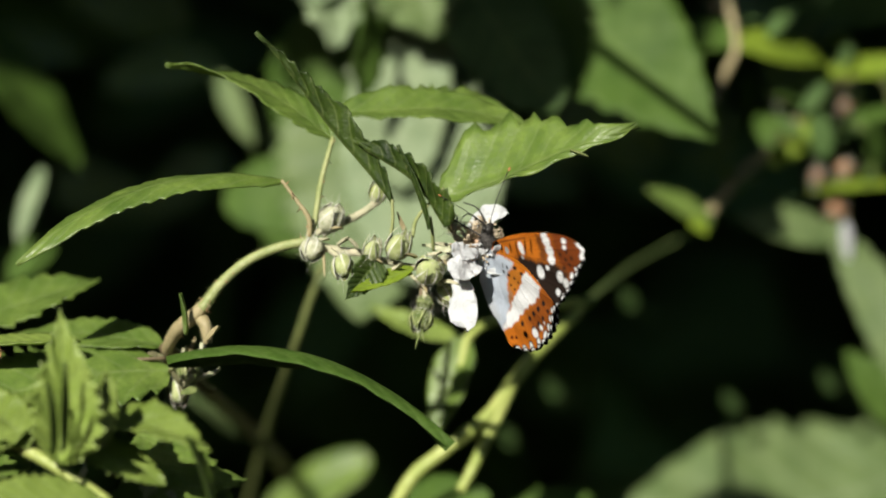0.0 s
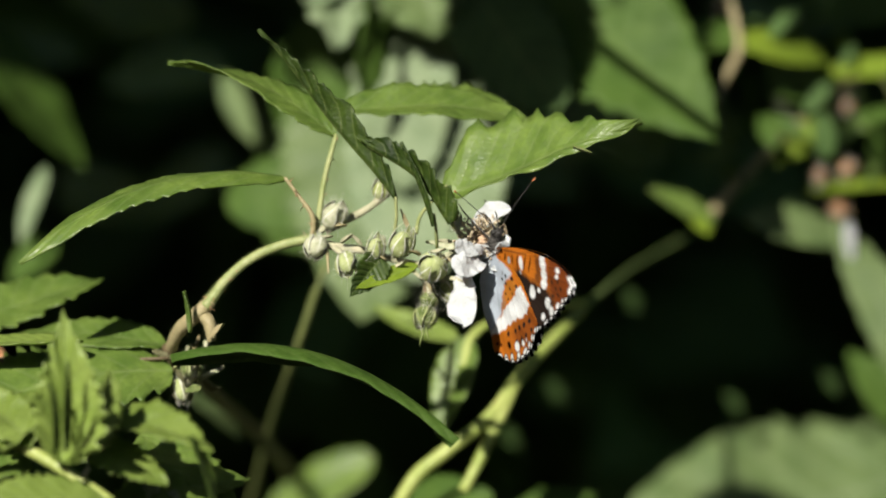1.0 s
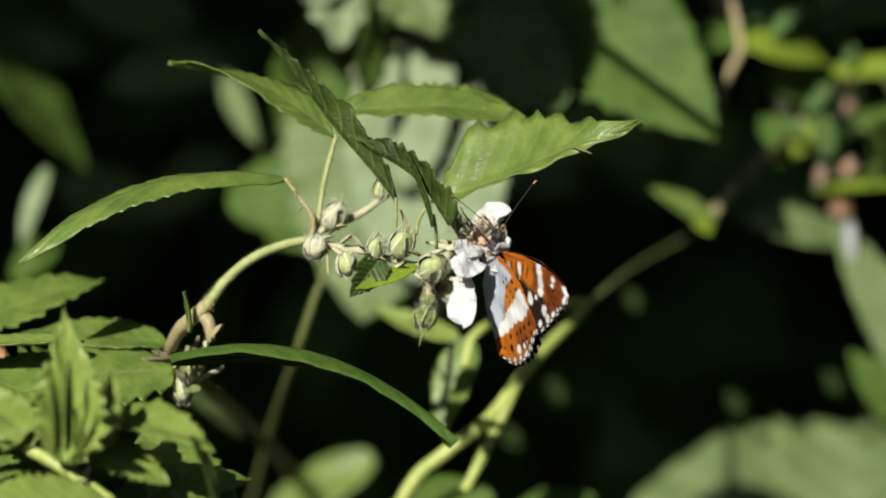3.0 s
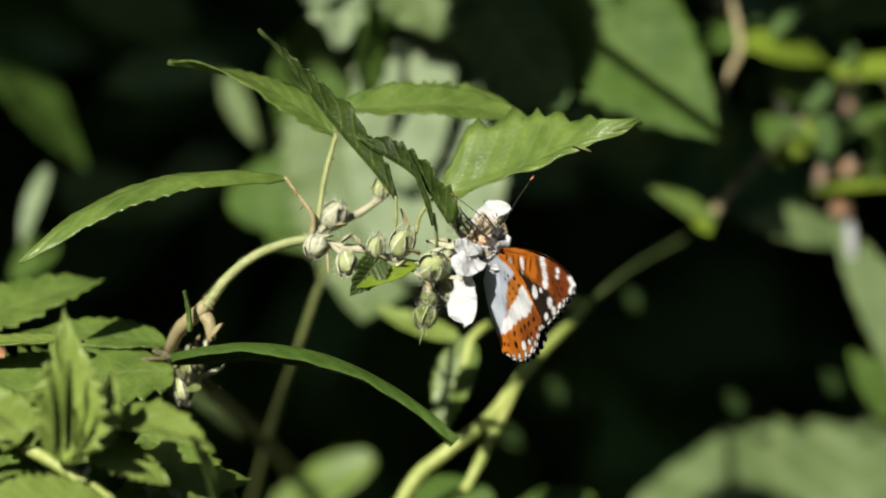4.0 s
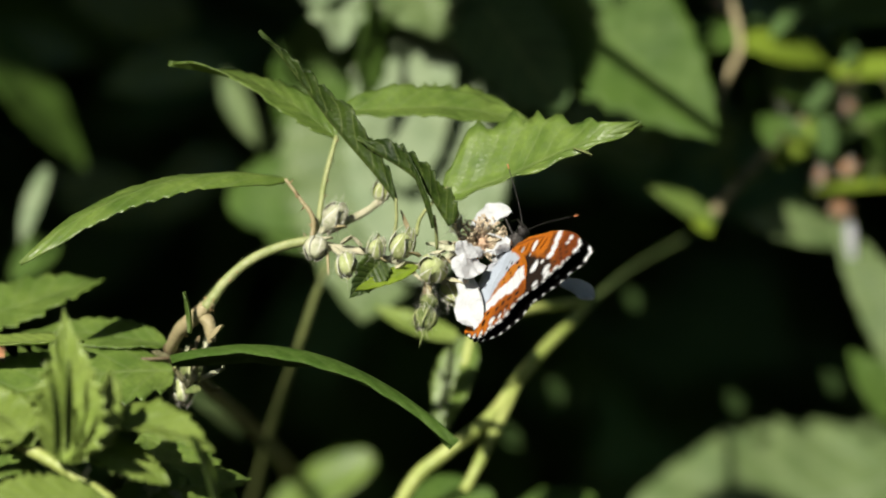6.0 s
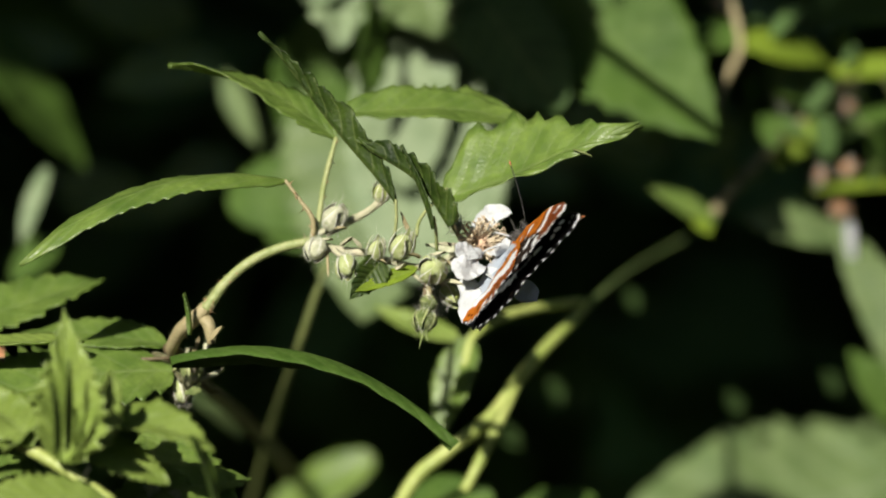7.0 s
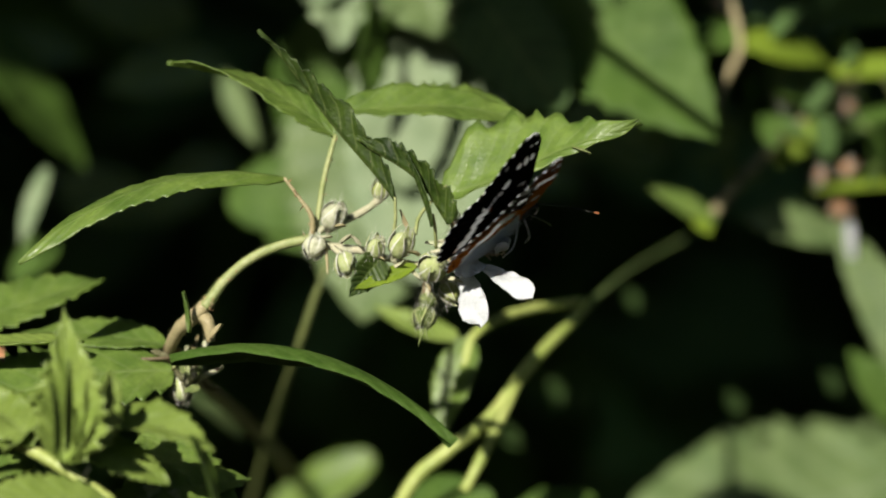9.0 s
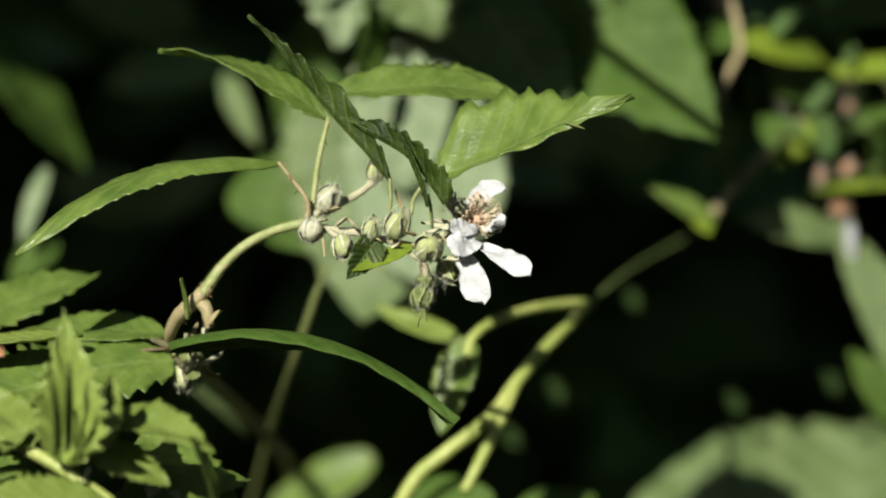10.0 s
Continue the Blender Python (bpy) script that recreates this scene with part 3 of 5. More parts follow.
def build_spray():
    spray = thing("bramble_spray", spot(330, 590, 0), "arching green bramble spray with toothed leaves, buds and a white flower", "bramble")
    main = [(362, 545, 0), (378, 525, 0), (398, 498, 0), (440, 462, 0), (490, 438, 0), (540, 426, 0), (560, 424, 0)]
    stem(spray, [(374, 532, 0), (350, 556, 1), (320, 582, 4), (304, 612, 9), (303, 644, 17)], [11, 14, 13, 11, 8], STEM_BUFF, "buff woody elbow of the stem", hairs=160, prickles=7, seed=1)
    stem(spray, main, [11, 10, 9.5, 9, 8.5, 8.5, 9], STEM, "hairy green flowering stem", hairs=700, prickles=16, seed=2, hair_len=0.0007)
    stem(spray, [(556, 428, 0), (600, 440, -1), (645, 445, -2), (700, 462, -3), (760, 470, -3), (815, 448, -1), (846, 432, 0)], [8, 8, 7, 6, 6, 6, 8], STEM_PALE, "pale woolly flower stalk", name="stalk", hairs=400, seed=3)
    stem(spray, [(350, 556, 2), (368, 570, 0), (374, 606, 0)], [11, 12, 8], STEM_BUFF, "short buff side stalk", name="stalk", hairs=120, seed=4)
    stem(spray, [(553, 425, 2), (563, 385, 3), (573, 320, 6), (594, 240, 9)], [6, 5.5, 5, 4], STEM, "thin leaf stalk", name="petiole", hairs=160, prickles=8, seed=5)
    stem(spray, [(552, 420, 1), (552, 385, 0), (530, 352, 0), (503, 316, 0)], [5, 4.5, 3.2, 3], STEM_BUFF, "thin brownish leaf stalk", name="petiole", hairs=60, prickles=7, seed=6)
    stem(spray, [(575, 412, 2), (610, 392, 2), (645, 374, 3), (678, 350, 3)], [7, 7, 6.5, 6], STEM_PALE, name="stalk", hairs=200, seed=7)
    stem(spray, [(694, 428, -5), (700, 390, -7), (699, 350, -8)], [3.2, 3, 2.8], STEM, name="petiole", hairs=60, seed=8)
    stem(spray, [(772, 440, -8), (770, 405, -11), (766, 380, -12)], [3, 3, 2.5], STEM, name="petiole", hairs=60, seed=9)
    stem(spray, [(735, 415, -4), (745, 380, 0), (790, 330, 4)], [3.5, 3.2, 3], STEM, name="petiole", hairs=40, seed=10)
    stem(spray, [(818, 440, -4), (808, 410, -4), (800, 388, -8)], [3, 2.6, 2.4], STEM_PALE, name="petiole", hairs=40, seed=11)
    stem(spray, [(757, 478, -3), (752, 515, -3), (752, 550, -4)], [5, 5, 5], STEM_BROWN, name="stalk", hairs=120, seed=12)
    stem(spray, [(577, 440, -3), (579, 465, -5), (580, 486, -6)], [3.6, 2.6, 1.2], STEM_BUFF, name="stipule", seed=13)
    # leaves
    leaf(spray, (505, 317, 0), (33, 466, -14), 92, (-0.12, -0.42, 1), LEAF, "narrow arching toothed green leaf", arch=0.26, fold=-0.1, teeth=15, saw=0.12, q=0.75, seed=11, back=0.05)
    leaf(spray, (593, 242, 9), (297, 110, 16), 96, (0.15, -0.3, 1), LEAF, "curved green leaf", arch=0.17, fold=0.1, teeth=12, twist=(25, -25), seed=12)
    # the next three carry their shade in the darkened leaf colour
    leaf(spray, (699, 356, -8), (457, 54, -4), 58, (0.72, 0.42, 0.55), LEAF_SHADED_TINT, "folded dark leaf seen on its underside, shade put into its green", arch=0.05, side_arch=0.03, fold=0.62, teeth=11, saw=0.22, p=0.8, q=1.15, seed=13, relief=0.1, wob=0.08)
    leaf(spray, (802, 394, -12), (634, 238, -7), 70, (0.62, 0.4, 0.66), LEAF_SHADED_TINT, "folded dark leaf seen on its underside, shade put into its green", arch=0.1, fold=0.6, teeth=9, saw=0.26, p=0.5, q=1.15, seed=14, relief=0.1, wob=0.08)
    leaf(spray, (768, 402, -13), (711, 252, -10), 24, (0.8, 0.2, 0.5), LEAF_SHADED_TINT, "narrow pointed bract", name="bract", arch=0.06, teeth=4, q=1.1, seed=15)
    leaf(spray, (782, 344, 5), (1132, 214, -6), 158, (-0.22, -0.62, 0.75), LEAF, "broad sunlit toothed leaf", arch=-0.04, fold=0.28, teeth=7, saw=0.2, p=0.72, q=1.6, seed=16, relief=0.016, wob=0.04, lop=-0.5, lop_saw=0.3, veins=8)
    leaf(spray, (606, 196, 14), (934, 216, 22), 104, (0.0, -0.6, 0.8), LEAF, "broad sunlit toothed leaf", arch=0.12, fold=0.25, teeth=10, saw=0.08, seed=17, relief=0.025, wob=0.03)
    leaf(spray, (690, 196, 26), (898, 188, 30), 98, (0.0, -0.4, 1), LEAF, "green leaf", arch=0.16, fold=0.25, teeth=10, saw=0.3, seed=18)
    # one leaflet in two pieces, its lit and shaded halves told by colour
    leaf(spray, (738, 470, -5), (628, 512, -9), 30, (0.2, -0.7, 0.6), LEAF_YELLOW, "bright half of the small leaflet, sun put into its colour", arch=-0.05, fold=0.3, teeth=5, seed=19)
    leaf(spray, (676, 456, -6), (618, 527, -9), 58, (0.55, -0.5, 0.5), LEAF_SHADED_TINT, "dark half of the small leaflet, shade put into its colour", arch=-0.06, fold=0.4, teeth=4, saw=0.2, p=0.4, q=1.0, seed=119)
    leaf(spray, (300, 628, -3), (812, 778, -16), 112, (0.05, 0.14, 1), LEAF_GREY, "long drooping leaf", arch=0.275, fold=-0.08, teeth=12, saw=0.07, p=0.5, q=0.8, seed=20, back=0.16)
    leaf(spray, (333, 590, -3), (322, 518, -5), 15, (-0.8, -0.5, 0.2), LEAF, "small upright stipule", name="stipule", teeth=0, arch=-0.12, q=1.0, seed=22)
    leaf(spray, (368, 600, -2), (392, 574, -6), 12, (0, -0.8, 0.5), STEM_BUFF, name="stipule", teeth=0, seed=23)
    # buds
    bud(spray, 590, 384, 23, (0.3, -0.6, 0.6), 0, seed=1, sepal=SEPAL, mat=SEPAL, foot=(566, 412, 1))
    bud(spray, 557, 438, 20, (-0.2, -0.8, -0.5), -4, seed=2, sepal=SEPAL, mat=SEPAL, foot=(560, 428, 0))
    bud(spray, 612, 467, 19, (0.1, -0.7, -0.7), -6, seed=3, gape=0.2, foot=(590, 440, -2))
    bud(spray, 664, 441, 17, (0.1, -0.6, 0.8), -6, seed=4, tail=0.5, foot=(650, 447, -2))
    bud(spray, 709, 434, 22, (0.25, -0.6, 0.75), -6, seed=5, gape=0.1, tail=0.4, foot=(690, 460, -3))
    bud(spray, 765, 475, 25, (0.15, -0.9, 0.3), -8, seed=6, gape=0.1, foot=(745, 470, -3))
    bud(spray, 795, 517, 18, (0.5, -0.5, -0.6), -2, seed=7, foot=(770, 488, -3), mat=STEM_LIME)
    bud(spray, 757, 534, 15, (0.3, -0.8, -0.2), -4, seed=8, sepal=SEPAL_MOSS, edge=SEPAL_GREEN, mat=SEPAL_MOSS, foot=(757, 505, -3))
    bud(spray, 751, 563, 21, (-0.15, -0.65, -0.7), -5, seed=9, sepal=SEPAL_MOSS, edge=SEPAL_GREEN, mat=SEPAL_MOSS, tail=-0.1, stretch=0.95, foot=(754, 544, -4))
    bud(spray, 674, 338, 16, (0.2, -0.3, 1), 3, seed=10, mat=STEM_LIME, foot=(660, 366, 3))
    bud(spray, 806, 398, 10, (0.2, -0.3, 1), -3, seed=11, tail=0.8)
    bud(spray, 338, 658, 20, (0.1, -0.8, -0.5), 14, seed=12, gape=0.15, sepal=SEPAL_MOSS, edge=SEPAL_GREEN, foot=(360, 620, -2))
    bud(spray, 322, 690, 20, (0.1, -0.5, -0.8), 8, seed=13, sepal=SEPAL_DARK, foot=(345, 665, 1))
    for tx, ty in ((740, 614), (757, 604)):
        leaf(spray, (752, 578, -6), (tx, ty, -8), 4, (-0.3, -0.9, 0.2), SEPAL_MOSS, name="bract", teeth=0, q=1.1, arch=0.12, nv=2, seed=tx)
    leaf(spray, (1012, 260, -4), (1046, 272, -6), 4, (0.2, -0.8, 0.5), STEM_OLIVE, name="bract", teeth=0, arch=0.06, nv=2, seed=31)
    # withered bracts under the elbow
    rng = np.random.RandomState(44)
    for k in range(16):
        x, y = rng.uniform(298, 378), rng.uniform(612, 690)
        a, L = rng.uniform(0, 2 * math.pi), rng.uniform(20, 48)
        leaf(spray, (x, y, rng.uniform(2, 12)), (x + L * math.cos(a), y + L * math.sin(a), rng.uniform(0, 14)), rng.uniform(7, 16), (rng.uniform(-0.5, 0.5), -0.7, 0.5),
             (SEPAL, SEPAL_MOSS, STEM_BUFF, SEPAL_DARK, SEPAL_GREEN)[k % 5], name="bract", teeth=0, q=1.0, arch=rng.uniform(-0.25, 0.25), nv=3, wob=0.08, seed=k)
    # thin hairy bracts about the buds
    rng = np.random.RandomState(71)
    for x, y, d in ((700, 462, -4), (640, 436, -5), (676, 418, -5), (728, 428, -6), (690, 474, -5), (752, 500, -6), (786, 492, -7), (600, 430, -3), (546, 420, -2), (760, 446, -8), (822, 418, -4), (722, 470, -5), (745, 452, -6), (690, 440, -6), (655, 446, -5), (780, 455, -7), (800, 430, -3), (575, 400, -1), (725, 410, -5), (810, 470, -3)):
        a = rng.uniform(0, 2 * math.pi)
        L = rng.uniform(22, 46)
        leaf(spray, (x, y, d), (x + L * math.cos(a), y - L * abs(math.sin(a)) * rng.choice([1, 1, -0.7]), d - rng.uniform(0, 4)), rng.uniform(5, 9), (0.1, -0.8, 0.5),
             STEM_PALE if rng.rand() < 0.6 else STEM_BUFF, name="bract", teeth=0, q=1.1, arch=rng.uniform(-0.25, 0.25), nv=2, seed=int(rng.randint(1000)))
    return spray, build_flower(spray)


# ---- the butterfly ----
FORE = [(0.2, 0.0), (0.9, 3.0), (1.4, 6.5), (1.6, 11.0), (1.5, 15.0), (1.0, 19.5), (0.1, 23.7), (-1.2, 26.6), (-2.6, 28.1), (-4.2, 28.4), (-5.8, 27.4), (-7.6, 25.3), (-9.2, 23.3), (-10.8, 21.3), (-12.2, 19.1), (-13.5, 16.8), (-14.1, 15.2), (-13.0, 12.0), (-9.5, 7.5), (-5.0, 3.5), (-1.5, 0.4)]
HIND = [(-0.4, 0.5), (-1.3, 2.2), (-2.3, 5.0), (-4.0, 8.0), (-6.2, 10.4), (-8.6, 12.2), (-11.5, 14.1), (-14.1, 15.3), (-16.2, 13.9), (-18.2, 12.7), (-20.3, 10.2), (-21.7, 7.4), (-22.5, 5.0), (-22.5, 2.7), (-22.1, 0.6), (-21.4, -0.8), (-20.4, -2.0), (-18.6, -2.4), (-15.0, -3.2), (-11.0, -4.2), (-7.5, -4.4), (-4.5, -3.6), (-1.8, -1.6)]
BLACKISH, WHITE, ORANGE, RUST, UMBER, BLUE, GREYISH = (0.0018, 0.0015, 0.0014), (0.9, 0.91, 0.92), (0.62, 0.18, 0.018), (0.22, 0.055, 0.014), (0.032, 0.021, 0.016), (0.58, 0.65, 0.75), (0.06, 0.06, 0.06)


def dab(col, a, s, ca, cs, ra, rs, turn, tint, soft=0.22, amount=1.0):
    """An oval mark of scales on a wing."""
    c, n = math.cos(radians(turn)), math.sin(radians(turn))
    x, y = (a - ca) * c + (s - cs) * n, -(a - ca) * n + (s - cs) * c
    d = np.sqrt((x / ra) ** 2 + (y / rs) ** 2)
    k = np.clip((1 + soft * 0.5 - d) / soft, 0, 1)[..., None] * amount
    return col * (1 - k) + np.array(tint) * k


def patch(col, a, s, corners, tint, soft=0.3, amount=1.0):
    """A field of scales with straight sides and soft edges."""
    inside = np.zeros(a.shape, dtype=bool)
    dist = np.full(a.shape, 1e9)
    for (a0, s0), (a1, s1) in zip(corners, corners[1:] + corners[:1]):
        da, ds = a1 - a0, s1 - s0
        u = np.clip(((a - a0) * da + (s - s0) * ds) / (da * da + ds * ds), 0, 1)
        dist = np.minimum(dist, np.hypot(a - a0 - u * da, s - s0 - u * ds))
        if da:
            inside ^= ((a0 > a) != (a1 > a)) & (s < s0 + (a - a0) * ds / da)
    k = np.clip(np.where(inside, dist, -dist) / soft + 0.5, 0, 1)[..., None] * amount
    return col * (1 - k) + np.array(tint) * k


def wing_scales(hind, upper, a, s, r, t, outer):
    """The colours of a wing by place: a along the body, s outwards, r to the edge, t round it."""
    col = np.empty(a.shape + (3,))
    wa = a + 0.16 * np.sin(s * 2.3 + a) + 0.1 * np.sin(s * 5.1 - 1.7 * a)
    ws = s + 0.16 * np.sin(a * 2.1 + 0.6 * s) + 0.1 * np.sin(a * 4.7 + s)
    if upper:
        col[:] = BLACKISH
        if hind:
            col = patch(col, a, s, [(-3, 1.5), (-9, 0.5), (-15, -1.0), (-18, -2.4), (-11, -4.4), (-4, -3.6)], GREYISH, 1.5, 0.8)
            for ca, cs in ((-10.2, 9.6), (-11.2, 7.4), (-12.3, 5.3), (-13.5, 3.3), (-14.8, 1.4), (-15.8, -0.2)):
                col = dab(col, a, s, ca, cs, 1.75, 1.02, 14, WHITE)
            for k in range(6):
                col = dab(col, a, s, -16.2 - 0.8 * k, 11.0 - 2.0 * k, 0.5, 0.4, 30, UMBER, amount=0.5)
        else:
            for ca, cs, ra, rs, tu in ((-0.6, 18.5, 0.65, 1.2, 14), (-2.5, 18.6, 0.75, 1.5, 14), (-4.4, 18.3, 0.7, 1.1, 14), (-1.0, 23.5, 0.45, 0.5, 0), (-2.3, 23.3, 0.35, 0.4, 0),
                                       (-6.6, 13.9, 1.25, 1.1, 30), (-7.8, 11.8, 0.75, 0.95, 30), (-8.9, 10.7, 0.7, 0.85, 30), (-9.7, 9.9, 0.45, 0.6, 30), (-10.6, 9.0, 1.0, 0.7, 30)):
                col = dab(col, a, s, ca, cs, ra, rs, tu, WHITE)
            for ca, cs, ra, rs in ((-8.2, 20.1, 0.5, 0.6), (-1.2, 10.2, 1.0, 0.3), (-0.6, 9.6, 0.3, 0.5)):
                col = dab(col, a, s, ca, cs, ra, rs, 0, WHITE, 0.8, 0.35)
            col = dab(col, a, s, -9.6, 8.0, 0.6, 1.2, 20, RUST, 0.8, 0.6)
    elif hind:
        col[:] = ORANGE
        # rust towards the outer angle, clear orange at the inner one
        col = patch(col, a, s, [(-10.5, 14.5), (-10.5, 11.5), (-16.5, 4.5), (-19.5, 6.5), (-19.0, 13.0), (-14.0, 16.0)], RUST, 3.0, 0.75)
        # pale blue inner field
        col = patch(col, wa, ws, [(-0.5, 0.4), (-1.9, 2.0), (-3.2, 5.4), (-4.3, 6.6), (-5.6, 4.6), (-6.6, 3.0), (-9.0, 2.2), (-12.2, 1.2), (-15.5, -0.9), (-17.6, -2.8), (-15.0, -4.5), (-8.0, -5.2), (-3.0, -4.0)], BLUE, 0.7)
        col = patch(col, a, s, [(-1.0, -1.0), (-4.0, -2.2), (-9.5, -3.0), (-15, -2.0), (-15, -5), (-7, -6), (-2, -4)], (0.6, 0.63, 0.67), 1.4, 0.8)
        col = patch(col, wa, ws, [(-8.6, 2.9), (-10.4, 3.4), (-12.2, 1.7), (-11.0, 1.5)], (0.4, 0.25, 0.14), 0.6, 0.7)
        # the white band
        col = patch(col, wa, ws, [(-6.3, 9.3), (-7.7, 7.7), (-9.6, 5.7), (-11.3, 3.2), (-12.8, 1.4), (-14.6, -0.6), (-17.2, -2.4), (-17.2, -1.0), (-15.9, 2.0), (-13.8, 5.9), (-13.0, 8.8), (-11.7, 11.2), (-9.9, 12.8)], WHITE, 0.35)
        # orange patch within the blue, edged with black
        col = patch(col, wa, ws, [(-5.3, 6.7), (-6.9, 8.2), (-8.6, 6.5), (-10.2, 3.9), (-8.7, 2.7), (-6.6, 3.6)], (0.62, 0.22, 0.03), 0.4)
        for ca, cs, ra, rs in ((-5.3, 6.5, 0.42, 0.6), (-6.7, 8.1, 0.4, 0.55), (-6.5, 3.7, 0.35, 0.5), (-7.4, 5.2, 0.3, 0.35), (-8.4, 6.0, 0.28, 0.3), (-8.6, 3.4, 0.22, 0.4), (-9.6, 4.3, 0.25, 0.25)):
            col = dab(col, a, s, ca, cs, ra, rs, 20, UMBER, 0.6)
        for ca, cs in ((-5.7, 2.4), (-4.9, 4.1)):
            col = dab(col, a, s, ca, cs, 0.38, 0.34, 0, BLACKISH, 0.5)
        col = dab(col, a, s, -4.4, 2.9, 0.7, 0.13, 30, UMBER, 0.6, 0.7)
        # orange leading stripe
        col = patch(col, a, s, [(-0.6, 1.4), (-1.9, 5.2), (-3.7, 8.4), (-6.0, 10.9), (-6.7, 10.0), (-4.5, 7.4), (-2.7, 4.6), (-1.5, 1.2)], (0.55, 0.17, 0.015), 0.35)
        # two rows of dark dots, the eye spot and the pale marks by it
        for ca, cs in ((-16.7, 3.4), (-15.9, 6.1), (-15.1, 8.0), (-14.3, 9.9), (-13.3, 11.9)):
            col = dab(col, a, s, ca, cs, 0.6, 0.5, 30, UMBER, 0.4)
        for ca, cs in ((-18.0, 6.4), (-17.2, 8.4), (-16.3, 10.5), (-15.1, 12.6)):
            col = dab(col, a, s, ca, cs, 0.5, 0.42, 30, UMBER, 0.4)
        col = dab(col, a, s, -19.0, 3.4, 0.8, 0.75, 0, BLACKISH, 0.4)
        col = dab(col, a, s, -18.2, 7.9, 0.8, 1.6, -30, UMBER, 0.8, 0.7)
        for ca, cs in ((-19.1, -1.1), (-19.3, -0.1)):
            col = dab(col, a, s, ca, cs, 0.4, 0.32, 0, (0.1, 0.02, 0.006), 0.5)
        for ca, cs, ra, rs in ((-19.0, 6.6, 1.0, 0.9), (-18.1, 8.8, 0.6, 0.55), (-17.3, 10.4, 0.35, 0.3)):
            col = dab(col, a, s, ca, cs, ra, rs, -20, WHITE, 0.3)
        for ca, cs, tu, rs in ((-21.5, -0.6, 60, 0.9), (-21.7, 1.6, 80, 0.8), (-21.5, 3.9, 100, 1.15), (-20.9, 6.9, 115, 1.15), (-19.7, 9.5, 125, 1.15), (-18.2, 11.5, 130, 1.0), (-16.5, 13.0, 130, 0.8), (-15.0, 14.1, 130, 0.6)):
            col = dab(col, a, s, ca, cs, rs, 0.72, tu - 90, UMBER, 0.2)
            col = dab(col, a, s, ca - 0.1, cs, rs * 0.85, 0.56, tu - 90, WHITE, 0.3)
    else:
        col[:] = ORANGE
        col = patch(col, a, s, [(2, 19.5), (-5.5, 19.5), (-9, 22), (-12, 24), (-2, 30), (3, 26)], RUST, 3.0)
        col = patch(col, wa, ws, [(-2.6, 8.6), (-4.2, 13.2), (-4.8, 17.0), (-5.2, 19.2), (-8.0, 22.4), (-11.2, 20.6), (-15.0, 16.5), (-14.0, 12.0), (-9.0, 6.5), (-4.0, 4.0)], UMBER, 1.4)
        col = patch(col, wa, ws, [(1.2, 15.6), (-4.0, 15.2), (-4.6, 17.2), (1.0, 17.3)], UMBER, 0.8, 0.7)
        for ca, cs, ra in ((-0.9, 3.6, 0.9), (-1.0, 6.6, 1.0), (-1.1, 8.7, 1.5), (-1.2, 11.4, 1.7), (-1.2, 13.2, 1.6)):
            col = dab(col, a, s, ca, cs, ra, 0.24, 12, BLACKISH, 0.6)
        col = patch(col, a, s, [(0.35, 1.0), (0.7, 6.0), (0.75, 12.0), (0.55, 12.0), (0.45, 6.0), (0.1, 1.0)], UMBER, 0.4, 0.8)
        col = dab(col, a, s, -1.4, 5.1, 0.75, 0.6, 0, (0.4, 0.42, 0.42), 0.4)
        col = dab(col, a, s, -3.2, 9.6, 0.45, 0.35, 0, (0.5, 0.52, 0.55), 0.5)
        for ca, cs, ra, rs, tu in ((0.6, 18.2, 0.9, 0.9, 0), (-0.6, 18.4, 1.15, 1.15, 0), (-2.5, 18.5, 1.2, 1.2, 0), (-4.4, 18.3, 1.05, 1.05, 0), (-1.0, 23.5, 0.65, 0.65, 0), (-2.3, 23.3, 0.5, 0.5, 0), (-1.3, 10.1, 1.4, 0.75, -8),
                                   (-6.6, 13.9, 1.45, 1.15, 20), (-5.9, 16.6, 0.55, 0.55, 0), (-8.1, 19.6, 1.25, 1.0, 25), (-9.6, 20.8, 1.15, 0.85, 25), (-11.1, 17.5, 0.8, 0.65, 30), (-12.1, 18.7, 0.6, 0.5, 30),
                                   (-8.2, 23.1, 0.75, 0.55, 30), (-7.0, 24.8, 0.5, 0.45, 30), (-8.9, 11.6, 0.9, 0.7, 30)):
            col = dab(col, a, s, ca, cs, ra, rs, tu, WHITE, 0.3)
        for ca, cs in ((-3.6, 21.4), (-4.8, 22.6), (-5.9, 23.3), (-3.2, 23.6), (-4.6, 24.6), (-6.4, 21.4)):
            col = dab(col, a, s, ca, cs, 0.45, 0.4, 0, UMBER, 0.7, 0.8)
    # fine dark veins run out from the root
    vein = np.abs(((t * 17.0) % 1.0) - 0.5)
    k = np.clip((0.05 - vein) / 0.04, 0, 1) * (0.28 if not upper else 0.0) * np.clip((r - 0.3) / 0.2, 0, 1) * (s > 1)
    col = col * (1 - k[..., None]) + np.array(UMBER) * k[..., None]
    # a dark rim with white flecks on the fringe
    dark = np.clip((r - 0.962) / 0.012, 0, 1) * outer
    col = col * (1 - dark[..., None]) + np.array(BLACKISH) * dark[..., None]
    fleck = np.clip((r - (0.984 if upper else 0.978)) / 0.005, 0, 1) * outer * np.clip(((0.2 if upper else 0.25) - np.abs(((t * 27.0) % 1.0) - 0.5)) / 0.06, 0, 1)
